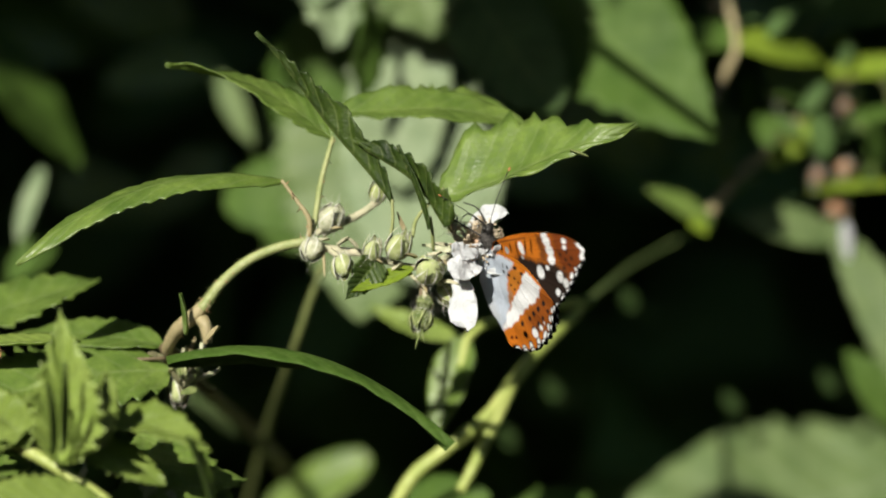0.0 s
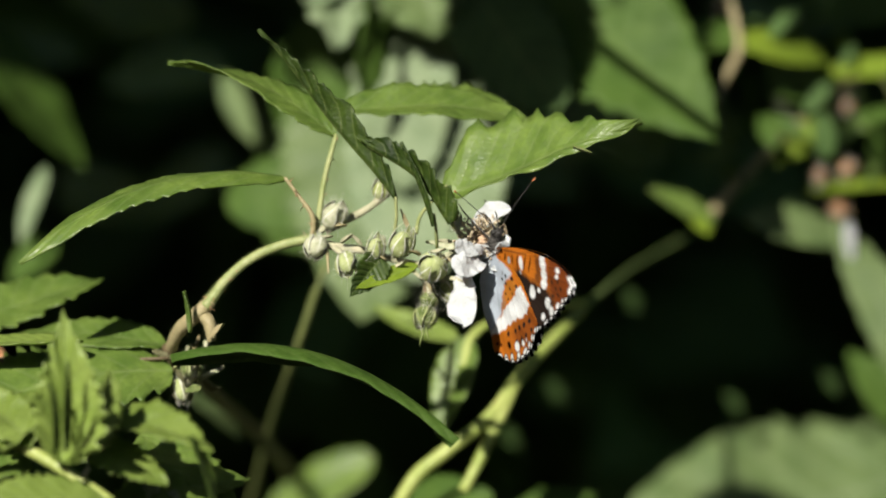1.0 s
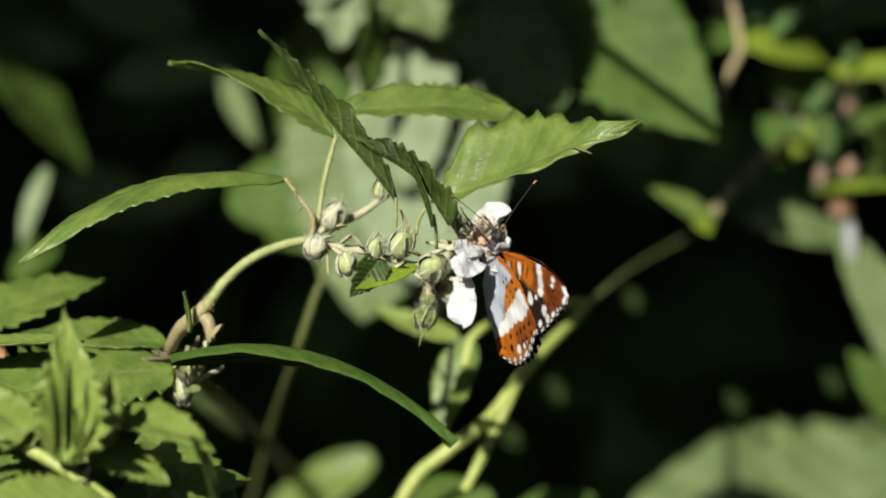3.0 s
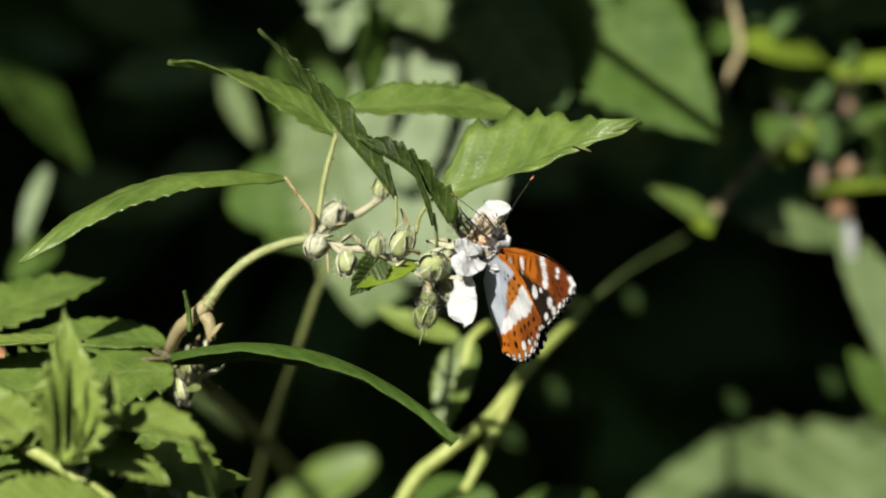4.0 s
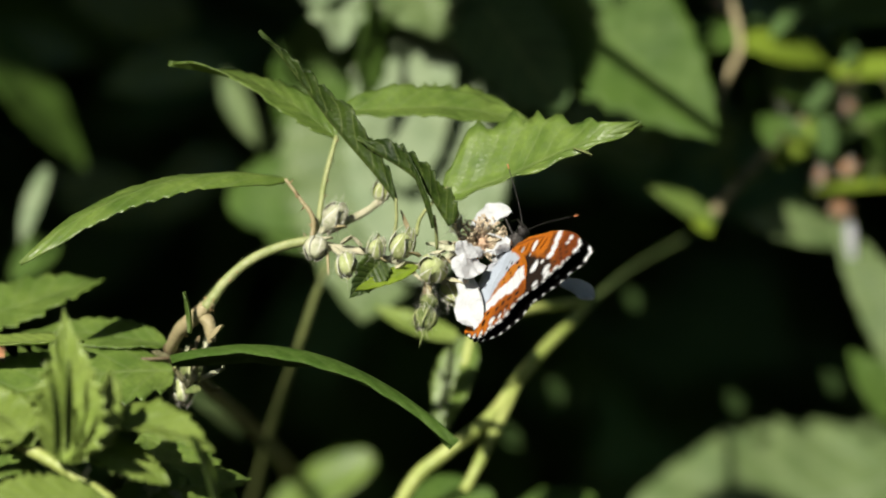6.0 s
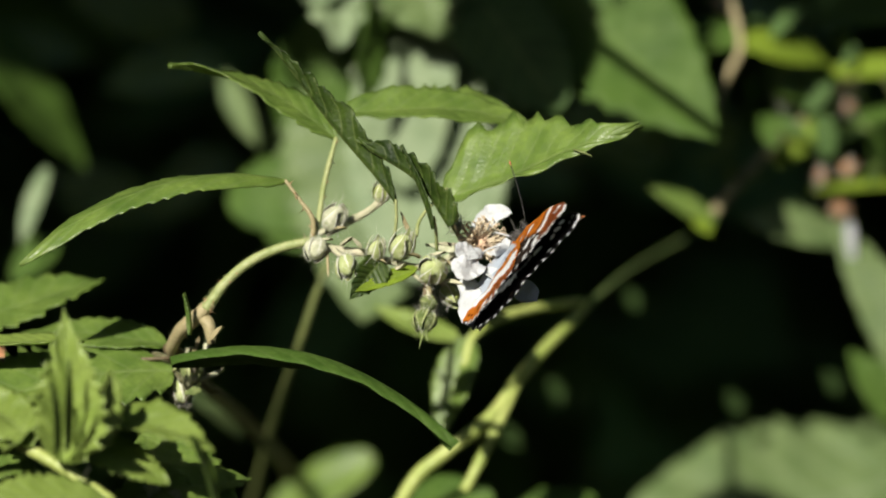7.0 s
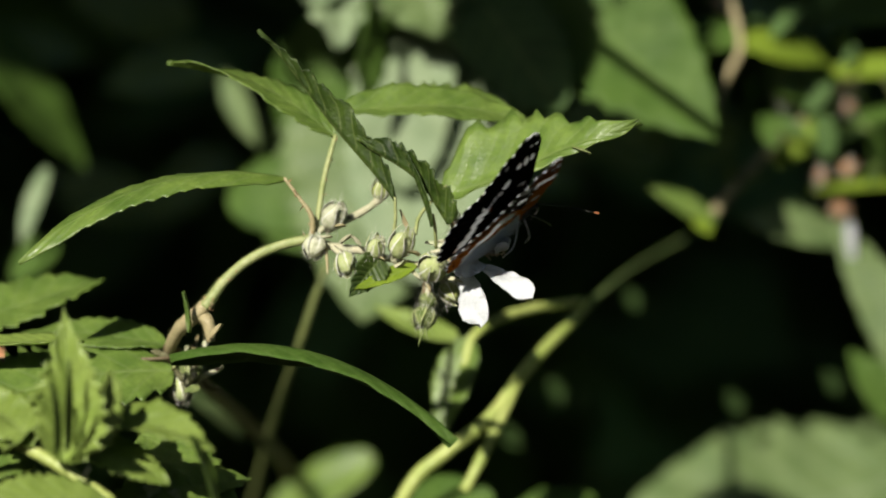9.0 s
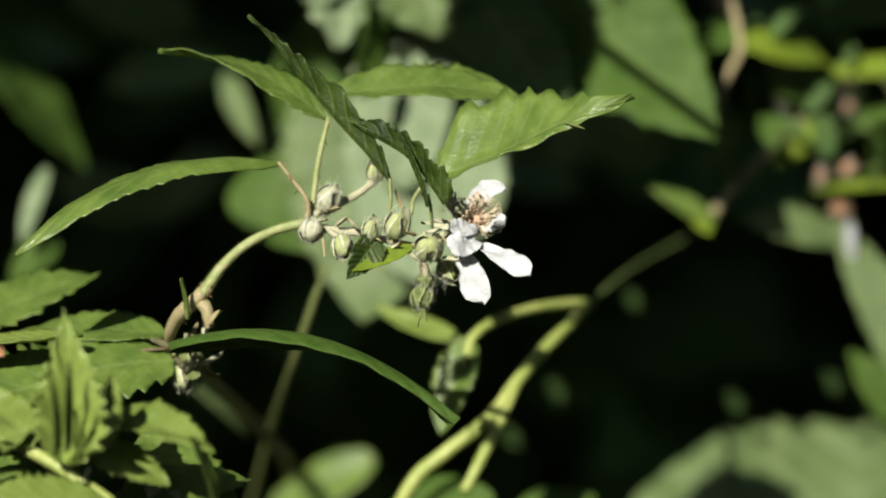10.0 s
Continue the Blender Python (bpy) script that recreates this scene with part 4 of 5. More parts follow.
    if not hind:
        fleck = np.maximum(fleck, np.clip((r - 0.962) / 0.008, 0, 1) * np.clip((s - 26.0) / 0.3, 0, 1) * np.clip((-1.6 - a) / 0.3, 0, 1) * np.clip((a + 5.4) / 0.3, 0, 1))
    return col * (1 - fleck[..., None]) + np.array(WHITE) * fleck[..., None]


def wing(name, outline, hind, sign, body, label):
    pts, _ = smooth_path([(a, s, 0) for a, s in outline], [1] * len(outline), 14)
    seg = np.r_[0, np.cumsum(np.linalg.norm(np.diff(pts, axis=0), axis=1))]
    n, m = 230, 84
    tt = np.linspace(0, 1, n)
    ring = np.stack([np.interp(tt * seg[-1], seg, pts[:, i]) for i in (0, 1)], axis=1)
    outer = ((ring[:, 0] < -2.2) & (ring[:, 1] > 15.2)) if not hind else ((ring[:, 0] < -13.6) & (ring[:, 1] > -1.4))
    scal = 1 + np.where(outer, 0.011 * np.sin(tt * 27 * 2 * math.pi + 1.57), 0)
    rr = np.linspace(0.0, 1, m)[:, None]
    root = np.array((-0.6, 0.4))
    grid = root + rr[..., None] * (ring * scal[:, None] - root)[None]
    a, s = grid[..., 0], grid[..., 1]
    r, t = np.broadcast_to(rr, a.shape), np.broadcast_to(tt[None], a.shape)
    vein = np.abs(((t * 17.0) % 1.0) - 0.5)
    z = -0.9 * np.sin(s / 30 * math.pi) * (0.3 if hind else 0.3) - 0.28 * np.exp(-(vein / 0.08) ** 2) * r * 0.4 + 0.12 * np.sin(a * 0.9 + s * 0.6) - (0.35 if hind else 0.0) - 0.3 * np.maximum(-s, 0) * hind
    verts, cols = [], []
    for upper in (True, False):
        verts.append(np.stack([a, sign * (s + 0.4), z + (0.05 if upper else -0.05)], -1).reshape(-1, 3) * 0.001)
        cols.append(wing_scales(hind, upper, a, s, r, t, outer[None]).reshape(-1, 3))
    k = n * m
    i, j = np.meshgrid(np.arange(m - 1), np.arange(n - 1), indexing="ij")
    q = np.stack([i * n + j, i * n + j + 1, (i + 1) * n + j + 1, (i + 1) * n + j], -1).reshape(-1, 4)
    e = (m - 1) * n + np.arange(n - 1)
    rim = np.stack([e, e + 1, e + 1 + k, e + k], -1)
    if sign > 0:
        q, rim = q[:, ::-1], rim[:, ::-1]
    faces = np.concatenate([q, q[:, ::-1] + k, rim])
    me = mesh_of(name, np.concatenate(verts), faces.tolist(), [wing_mat])
    layer = me.color_attributes.new("scales", "FLOAT_COLOR", "POINT")
    layer.data.foreach_set("color", np.c_[np.concatenate(cols), np.ones(2 * k)].astype(np.float32).ravel())
    ob = new(name, me)
    ob.parent = body
    return tagged(ob, label)


def local_part(name, geo, mat, parent, label=""):
    v, f, u = geo
    ob = new(name, mesh_of(name, v, f, [mat], u))
    ob.parent = parent
    return tagged(ob, label) if label else ob


def furry(center, radii, axis, count, length, seed):
    rng = np.random.RandomState(seed)
    geos = [ball(center, radii, axis, seg=16, rings=12, bump=0.06, seed=seed)]
    for k in range(count):
        o = rng.normal(size=3)
        o /= np.linalg.norm(o)
        p = np.array(center) + o * np.array([radii[1] if abs(axis[0]) > 0.5 else radii[0], radii[0], radii[0]]) * 0.97
        tip = p + (o + np.array([-0.7, 0, 0])) * length * rng.uniform(0.5, 1)
        s = np.cross(o, rng.normal(size=3)) * 0.00005
        geos.append((np.array([p + s, p - s, tip]), [(0, 1, 2)], None))
    return joined(geos)


def build_butterfly():
    b = new("butterfly")
    b.empty_display_size = 0.01
    tagged(b, "white admiral butterfly, orange and white below, black and white above", "butterfly")
    local_part("thorax", furry((0.0012, 0, 0.0002), (0.0014, 0.0022), (1, 0, 0.1), 500, 0.0008, 1), FUR_DARK, b, "dark furry thorax")
    local_part("breast", furry((-0.0018, 0, -0.0022), (0.0013, 0.0032), (1, 0, 0.3), 700, 0.0012, 5), FUR, b, "white furry breast")
    local_part("abdomen", furry((-0.0085, 0, -0.0040), (0.0009, 0.0058), (1, 0, 0.22), 900, 0.0009, 6), FUR_GREY, b, "slim grey abdomen")
    head = local_part("head", furry((0.0034, 0, 0.0016), (0.001, 0.001), (1, 0, 0), 120, 0.0007, 2), BLACK, b, "dark head")
    for y in (1, -1):
        local_part("eye", ball((0.0038, 0.0008 * y, 0.0016), (0.0006, 0.0007), (0, 1, 0)), BLACK, head, "dark round eye")
        path = [(0.0042, 0.0006 * y, 0.0018), (0.008, 0.0038 * y, 0.0018), (0.0127, 0.0088 * y, 0.0018)]
        ant = local_part("antenna", tube([Vector(q) for q in path], [0.00009, 0.00008, 0.0001], seg=6, rough=0.2), BLACK, head, "thin dark antenna")
        local_part("antenna_club", ball((0.0131, 0.0093 * y, 0.0019), (0.00017, 0.00055), (0.65, 0.75 * y, 0.1), seg=8, rings=8), TIP, ant, "orange-tipped club")
        for k, (fx, kx, tx) in enumerate(((0.003, 0.007, 0.009), (0.001, 0.0015, 0.002), (-0.001, -0.003, -0.0045))):
            leg = [(fx * 0.6, 0.0008 * y, 0.0006), (kx, 0.0034 * y, -0.004), (tx, 0.003 * y, -0.0075)]
            local_part("leg", tube([Vector(q) for q in leg], [0.00022, 0.00018, 0.00012], seg=6, rough=0.15), FUR if k else BLACK, b, "thin pale leg")
    local_part("proboscis", tube([Vector((0.0043, 0, 0.001)), Vector((0.007, 0, -0.003)), Vector((0.006, 0, -0.0065))], [0.0002, 0.00016, 0.0001], seg=6), BLACK, head, "thin curved proboscis")
    text = "black forewing with white spots, rust and white beneath"
    text2 = "black hindwing with a white band, orange, white and pale blue beneath"
    wings = {}
    for side, sign in (("left", 1), ("right", -1)):
        wings[side] = [wing("forewing", FORE, False, sign, b, text), wing("hindwing", HIND, True, sign, b, text2)]
    return b, wings


# ---- the other plants ----
def build_lower_shoot():
    s = thing("bramble_shoot", spot(-40, 780, -38), "young bramble shoot with crumpled bright green leaves", "bramble")
    stem(s, [(-60, 1000, -30), (-60, 900, -34), (-50, 790, -38), (0, 775, -40), (60, 800, -41), (130, 842, -42), (200, 890, -43)], [14, 13, 12, 11, 11, 11, 11], STEM_LIME, "pale green hairy stem", hairs=300, seed=31, root=True)
    leaf(s, (112, 818, -44), (112, 540, -46), 124, (-0.1, -0.95, 0.1), LEAF_FOLD, "upright half-folded young leaf", arch=0.03, side_arch=0.06, fold=1.0, teeth=11, saw=0.2, p=0.7, q=1.45, seed=41, relief=0.16, veins=5, lop=0.25, nv=9)
    # two dark strips added in front, where shade lies between the folds
    leaf(s, (102, 806, -50), (94, 678, -52), 18, (0.85, -0.5, 0.0), LEAF_SHADED_TINT, "dark strip added for the shade in the young leaf's fold", name="fold_shade_strip", arch=0.06, fold=0.3, teeth=0, p=0.6, q=0.9, seed=36)
    leaf(s, (122, 800, -50), (126, 640, -53), 24, (0.85, -0.5, 0.0), LEAF_SHADED_TINT, "dark strip added for the shade in the young leaf's fold", name="fold_shade_strip", arch=-0.05, fold=0.3, teeth=0, p=0.6, q=0.9, seed=37)
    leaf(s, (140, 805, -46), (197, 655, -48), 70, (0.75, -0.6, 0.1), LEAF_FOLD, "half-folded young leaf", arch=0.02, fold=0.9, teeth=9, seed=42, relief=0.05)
    # this half is in the darkened green, for the shade of the fold
    leaf(s, (118, 800, -42), (100, 655, -40), 56, (-0.8, -0.5, 0.2), LEAF_SHADED_TINT, "half-folded young leaf", arch=0.02, fold=0.7, teeth=9, seed=43, relief=0.05)
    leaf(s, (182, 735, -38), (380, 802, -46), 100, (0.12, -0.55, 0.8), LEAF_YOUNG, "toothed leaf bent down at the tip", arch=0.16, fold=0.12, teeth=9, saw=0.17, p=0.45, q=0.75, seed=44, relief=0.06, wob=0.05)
    # the turned-down tip has its shade in the leaf colour
    leaf(s, (340, 772, -46), (384, 900, -50), 50, (0.7, -0.4, -0.2), LEAF_SHADED_TINT, "hanging tip of the bent leaf, shade put into its colour", name="leaf_tip", arch=0.06, fold=0.3, teeth=7, saw=0.2, p=0.5, q=1.0, seed=144, relief=0.05)
    leaf(s, (128, 785, -40), (300, 858, -42), 92, (0.05, -0.6, 0.8), LEAF_YOUNG, "toothed green leaf", arch=0.12, fold=0.12, teeth=10, saw=0.15, seed=45, relief=0.03)
    leaf(s, (5, 800, -43), (120, 700, -32), 110, (-0.3, -0.6, 0.75), LEAF_YOUNG, "crumpled pale green leaf", arch=0.08, fold=0.3, teeth=9, saw=0.15, seed=46, relief=0.06, wob=0.05)
    leaf(s, (60, 790, -42), (-60, 690, -34), 110, (0.1, -0.6, 0.75), LEAF_YOUNG, "crumpled pale green leaf", arch=0.08, fold=0.3, teeth=9, saw=0.15, seed=47, relief=0.06, wob=0.05)
    leaf(s, (200, 900, -34), (446, 846, -26), 130, (0.0, -0.5, 0.85), LEAF, "toothed green leaf", arch=0.08, fold=0.12, teeth=11, saw=0.15, seed=48, relief=0.03)
    leaf(s, (190, 885, -44), (-60, 900, -48), 110, (0, -0.6, 0.8), LEAF_YOUNG, "toothed pale green leaf", arch=0.1, fold=0.15, teeth=11, saw=0.15, seed=49)
    leaf(s, (60, 830, -34), (-70, 850, -30), 90, (0, -0.5, 0.85), LEAF, "toothed green leaf", arch=0.1, fold=0.15, teeth=9, saw=0.15, seed=50)
    leaf(s, (250, 770, -20), (420, 900, -30), 110, (0.2, -0.5, 0.85), LEAF, "toothed green leaf", arch=0.1, fold=0.12, teeth=10, saw=0.2, seed=56, relief=0.03)
    leaf(s, (20, 760, -16), (190, 715, -14), 120, (0.0, -0.5, 0.85), LEAF_YOUNG, "toothed pale green leaf", arch=0.1, fold=0.12, teeth=10, saw=0.2, seed=57, relief=0.04)
    for k, (x, y, tx, ty, w) in enumerate(((150, 850, 156, 826, 26), (212, 842, 226, 822, 24), (236, 880, 282, 868, 34), (270, 888, 318, 880, 30), (60, 866, 66, 850, 10))):
        part("petal", blade(spot(x, y, -30), spot(tx, ty, -34), mm(w), way(-0.2, -0.8, 0.5), teeth=0, q=0.35, seed=k, wob=0.05), PETAL if k in (0, 4) else SEPAL, s, "fallen pale petal")
    return s


def build_left_spray():
    s = thing("bramble_leaf_spray", spot(-40, 640, 10), "spray of flat toothed green bramble leaves", "bramble")
    stem(s, [(-110, 1000, 30), (-90, 800, 20), (-50, 660, 12), (40, 636, 12), (150, 640, 11), (300, 634, 8)], [12, 10, 8, 5, 4, 3], STEM_BROWN, "dark thin stem", hairs=60, seed=51, root=True)
    leaf(s, (-80, 592, 30), (186, 494, 40), 150, (-0.05, -0.42, 0.9), LEAF, "flat green leaf", arch=0.08, fold=0.1, teeth=8, saw=0.22, seed=52)
    leaf(s, (300, 612, 12), (20, 598, 24), 104, (0.1, -0.5, 0.85), LEAF, "flat green leaf", arch=0.11, fold=0.1, teeth=12, saw=0.14, seed=53)
    leaf(s, (150, 602, 4), (-90, 612, 0), 58, (0, -0.3, 1), LEAF_YOUNG, "narrow yellow-green leaf", arch=0.02, fold=0.2, teeth=9, saw=0.12, seed=54)
    leaf(s, (308, 656, 8), (-130, 740, 0), 220, (0.05, -0.55, 0.85), LEAF, "broad flat green leaf with a toothed edge", arch=0.1, fold=0.05, teeth=14, saw=0.2, p=0.5, q=0.6, seed=55)
    return s


def build_backdrop_plants():
    # pale leaves hanging behind the flower
    n = thing("pale_nettle", spot(700, 300, 120), "pale grey-green large leaves hanging behind the flower", "nettle")
    stem(n, [(760, -300, 420), (745, -260, 220), (735, -120, 130), (735, 60, 128)], [13, 12, 11, 9], STEM, "upright green stem", seed=61, root=True)
    leaf(n, (735, 40, 132), (644, 570, 118), 430, (-0.1, -0.92, 0.4), LEAF_MID, "broad pale leaf", arch=0.06, fold=0.06, teeth=12, saw=0.09, p=0.62, q=0.85, seed=62, relief=0.01)
    leaf(n, (775, 20, 124), (735, 500, 112), 310, (-0.05, -0.92, 0.4), LEAF_PALE, "broad pale leaf", arch=0.05, fold=0.06, teeth=12, saw=0.07, p=0.6, q=0.6, seed=60, relief=0.01)
    leaf(n, (640, 340, 128), (402, 352, 132), 170, (-0.1, -0.9, 0.4), LEAF_GREY, "green leaf", arch=0.05, fold=0.05, teeth=8, saw=0.1, p=0.5, q=0.5, seed=63)
    leaf(n, (622, 398, 126), (470, 424, 128), 92, (-0.1, -0.85, 0.5), LEAF_GREY, "green leaf", arch=0.05, fold=0.05, teeth=8, saw=0.1, seed=64)
    leaf(n, (640, -110, 108), (594, 92, 102), 150, (-0.25, -0.9, 0.35), LEAF_PALE, "crinkled grey-green leaf", arch=0.06, fold=0.25, teeth=6, saw=0.4, p=0.5, q=1.0, seed=65, relief=0.12, wob=0.1, veins=6)
    leaf(n, (600, -60, 106), (556, 30, 104), 90, (-0.4, -0.8, 0.3), LEAF_PALE, "crinkled lobe of the leaf", name="leaf_lobe", arch=0.06, fold=0.25, teeth=5, saw=0.4, p=0.5, q=0.9, seed=265, relief=0.12, wob=0.08, veins=6)
    # a darker leaf material helps the turn to show this lobe as shaded
    leaf(n, (668, -80, 104), (645, 178, 100), 96, (0.8, -0.48, 0.12), LEAF_GREY, "hanging leaf turned from the sun, shade also put into its green", arch=0.05, fold=0.12, teeth=7, saw=0.2, p=0.5, q=0.6, seed=165, relief=0.08, wob=0.06)
    leaf(n, (728, -110, 106), (778, 70, 102), 200, (-0.3, -0.75, 0.55), LEAF_MID, "crinkled half-lit leaf", arch=0.08, fold=0.25, teeth=7, saw=0.3, p=0.5, q=0.8, seed=66, relief=0.1, wob=0.09)
    leaf(n, (722, -30, 113), (714, 340, 112), 200, (-0.1, -0.92, 0.4), LEAF_PALE, "bright pale leaf", arch=0.05, fold=0.1, teeth=9, saw=0.08, p=0.35, q=0.5, seed=167, relief=0.02)
    leaf(n, (768, 110, 117), (850, 420, 113), 190, (-0.1, -0.92, 0.4), LEAF_PALE, "broad pale leaf", arch=0.05, fold=0.08, teeth=9, saw=0.08, p=0.5, q=0.6, seed=169, relief=0.02)
    leaf(n, (606, 10, 126), (548, 270, 130), 210, (-0.1, -0.9, 0.45), LEAF_GREY, "green leaf", arch=0.05, fold=0.06, teeth=9, saw=0.08, p=0.5, q=0.5, seed=168)
    # large leaf above
    u = thing("tall_nettle", spot(1000, -60, 110), "tall nettle with a very large smooth green leaf", "nettle")
    stem(u, [(1000, -420, 460), (980, -380, 240), (940, -260, 130), (925, -170, 118)], [14, 13, 12, 10], STEM, "upright green stem", seed=67, root=True)
    leaf(u, (888, -120, 122), (1274, 252, 100), 292, (-0.25, -0.85, 0.5), LEAF_GREY, "very large green leaf", arch=0.05, fold=0.14, teeth=12, saw=0.1, p=0.8, q=1.0, seed=68, relief=0.02)
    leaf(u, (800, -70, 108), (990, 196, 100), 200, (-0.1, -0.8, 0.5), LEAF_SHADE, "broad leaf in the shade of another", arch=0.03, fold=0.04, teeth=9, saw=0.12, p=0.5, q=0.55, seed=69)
    stem(u, [(925, -170, 118), (860, -140, 114), (800, -70, 108)], [7, 6, 5], STEM, "green leaf stalk", name="petiole", seed=66)
    # an unseen leaf, added towards the sun to shade the broad leaf
    up = SUN * 0.16
    part("leaf", blade(spot(920, -130, 105) + up, spot(918, 250, 104) + up, mm(250), way(-0.1, -0.7, 0.7), fold=0.06, teeth=10, saw=0.1, p=0.4, q=0.4, seed=69), LEAF_GREY, u, "green leaf")
    # unseen stem added to carry the shading leaf
    stem(u, [(925, -170, 118), (900, -700, 60), (880, -1150, 0)], [10, 8, 5], STEM, "upright green stem", seed=65)
    # canes in the middle distance
    c = thing("bramble_cane", spot(870, 740, 70), "arching green bramble cane with a side shoot", "bramble")
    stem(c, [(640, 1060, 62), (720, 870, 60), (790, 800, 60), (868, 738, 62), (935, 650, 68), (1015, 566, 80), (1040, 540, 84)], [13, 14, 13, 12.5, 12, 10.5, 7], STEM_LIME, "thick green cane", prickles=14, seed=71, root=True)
    # the far end takes the darkened green in place of shade
    stem(c, [(1030, 550, 86), (1110, 482, 120), (1180, 440, 140), (1245, 404, 150)], [8, 5, 4.5, 4], CANE_SHADE_TINT, "thin far end of the cane, shade put into its green", name="side_cane", seed=70)
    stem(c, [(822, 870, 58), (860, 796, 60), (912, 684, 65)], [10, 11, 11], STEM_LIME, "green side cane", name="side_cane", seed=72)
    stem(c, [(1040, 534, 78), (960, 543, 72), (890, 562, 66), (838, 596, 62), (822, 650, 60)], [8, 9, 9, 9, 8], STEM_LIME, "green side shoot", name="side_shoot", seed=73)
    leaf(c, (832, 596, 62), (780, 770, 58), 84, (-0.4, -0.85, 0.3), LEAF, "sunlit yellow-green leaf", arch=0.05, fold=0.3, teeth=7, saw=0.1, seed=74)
    leaf(c, (815, 602, 64), (662, 542, 74), 50, (-0.2, -0.7, 0.7), LEAF_YOUNG, "pale green leaf", arch=-0.08, fold=0.3, teeth=7, saw=0.1, seed=75)
    # bending stem under the spray
    k = thing("grass_stem", spot(500, 700, 75), "thin olive green upright stem", "stem")
    stem(k, [(420, 1000, 150), (478, 765, 110), (520, 640, 80), (560, 520, 72), (580, 470, 72)], [7, 7.5, 7.5, 7, 7], STEM_OLIVE, seed=76, root=True)
    b = brown = thing("brown_cane", spot(600, 1000, 75), "old brown bramble cane carrying the flowering spray", "bramble")
    stem(b, [(600, 1000, 190), (510, 830, 150), (430, 742, 100), (372, 690, 55), (320, 630, 16), (296, 616, 10)], [15, 14, 13, 12, 11, 9], STEM_BROWN, "dull brown cane", prickles=10, seed=77, root=True)
    leaf(b, (335, 700, 90), (432, 778, 100), 70, (0, -0.7, 0.7), LEAF_MID, "green leaf", arch=0.06, teeth=7, saw=0.1, seed=78)
    # low leaves at the foot
    f = thing("foot_plant", spot(600, 1000, 80), "low plant with blurred yellow-green leaves", "plant")
    stem(f, [(600, 1050, 92), (560, 900, 86)], [9, 7], STEM, seed=81, root=True)
    leaf(f, (470, 925, 150), (664, 812, 144), 112, (0, -0.75, 0.6), LEAF, "yellow-green leaf", arch=0.08, teeth=8, saw=0.06, p=0.5, q=0.45, seed=82)
    leaf(f, (680, 930, 84), (880, 880, 80), 150, (0, -0.7, 0.7), LEAF_GREY, "green leaf", arch=0.1, teeth=8, saw=0.06, seed=83)
    leaf(f, (900, 930, 100), (1060, 880, 100), 100, (0, -0.7, 0.7), LEAF_GREY, "green leaf", arch=0.1, teeth=8, saw=0.06, seed=84)
    # big leaves low down on the other side
    r = thing("large_leaved_plant", spot(1560, 900, 110), "large-leaved pale green plant in half shade", "plant")
    stem(r, [(1690, 1100, 140), (1680, 860, 125), (1620, 760, 130)], [16, 13, 10], STEM, seed=85, root=True)
    leaf(r, (1690, 836, 165), (1085, 990, 145), 390, (-0.1, -0.85, 0.55), LEAF_MID, "very large pale green toothed leaf", arch=0.06, fold=0.05, teeth=10, saw=0.08, p=0.55, q=0.6, seed=86, relief=0.035, veins=7, wob=0.03)
    leaf(r, (1655, 740, 128), (1470, 385, 130), 110, (-0.3, -0.85, 0.4), LEAF_MID, "pale green leaf", arch=0.02, side_arch=0.06, fold=0.05, teeth=10, saw=0.12, seed=87)
    leaf(r, (1490, 425, 134), (1312, 388, 130), 92, (-0.1, -0.8, 0.6), LEAF_MID, "pale green leaf", arch=0.1, teeth=8, saw=0.1, seed=89)
    leaf(r, (1620, 760, 130), (1500, 620, 128), 84, (-0.2, -0.85, 0.45), LEAF_GREY, "pale green leaf", arch=0.05, teeth=8, saw=0.12, seed=88)
    # the tangle with withered flowers
    w = thing("withered_bramble", spot(1480, 300, 140), "bramble tangle with withered brown flowers and thin lit leaves", "bramble")
    stem(w, [(1640, 500, 240), (1610, 300, 170), (1580, 150, 150), (1500, 100, 148)], [12, 11, 9, 7], STEM, "green stem", seed=92, root=True)
    stem(w, [(1240, 405, 120), (1268, 370, 124), (1302, 330, 126), (1360, 270, 132), (1440, 195, 140), (1540, 120, 150)], [8, 10, 10, 9, 8, 6], STEM_BUFF, "buff knotted stem", name="branch", seed=91)
    stem(w, [(1262, 195, 118), (1290, 130, 120), (1310, 80, 122), (1290, -20, 126)], [7, 8, 8, 6], STEM_BUFF, "buff stem", name="branch", seed=93)
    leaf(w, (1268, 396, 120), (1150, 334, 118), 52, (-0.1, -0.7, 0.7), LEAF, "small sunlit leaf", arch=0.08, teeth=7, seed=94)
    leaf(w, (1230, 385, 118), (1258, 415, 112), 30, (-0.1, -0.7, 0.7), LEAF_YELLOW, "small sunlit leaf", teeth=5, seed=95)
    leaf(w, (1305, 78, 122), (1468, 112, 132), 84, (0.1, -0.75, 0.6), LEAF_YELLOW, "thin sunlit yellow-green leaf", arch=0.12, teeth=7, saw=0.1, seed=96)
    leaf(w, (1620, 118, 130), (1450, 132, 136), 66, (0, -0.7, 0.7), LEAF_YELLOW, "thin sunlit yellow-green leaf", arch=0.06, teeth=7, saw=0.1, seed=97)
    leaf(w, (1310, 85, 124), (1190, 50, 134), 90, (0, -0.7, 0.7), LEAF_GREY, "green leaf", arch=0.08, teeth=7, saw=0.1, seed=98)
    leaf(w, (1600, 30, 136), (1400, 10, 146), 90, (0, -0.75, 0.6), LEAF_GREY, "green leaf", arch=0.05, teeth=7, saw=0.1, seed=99)
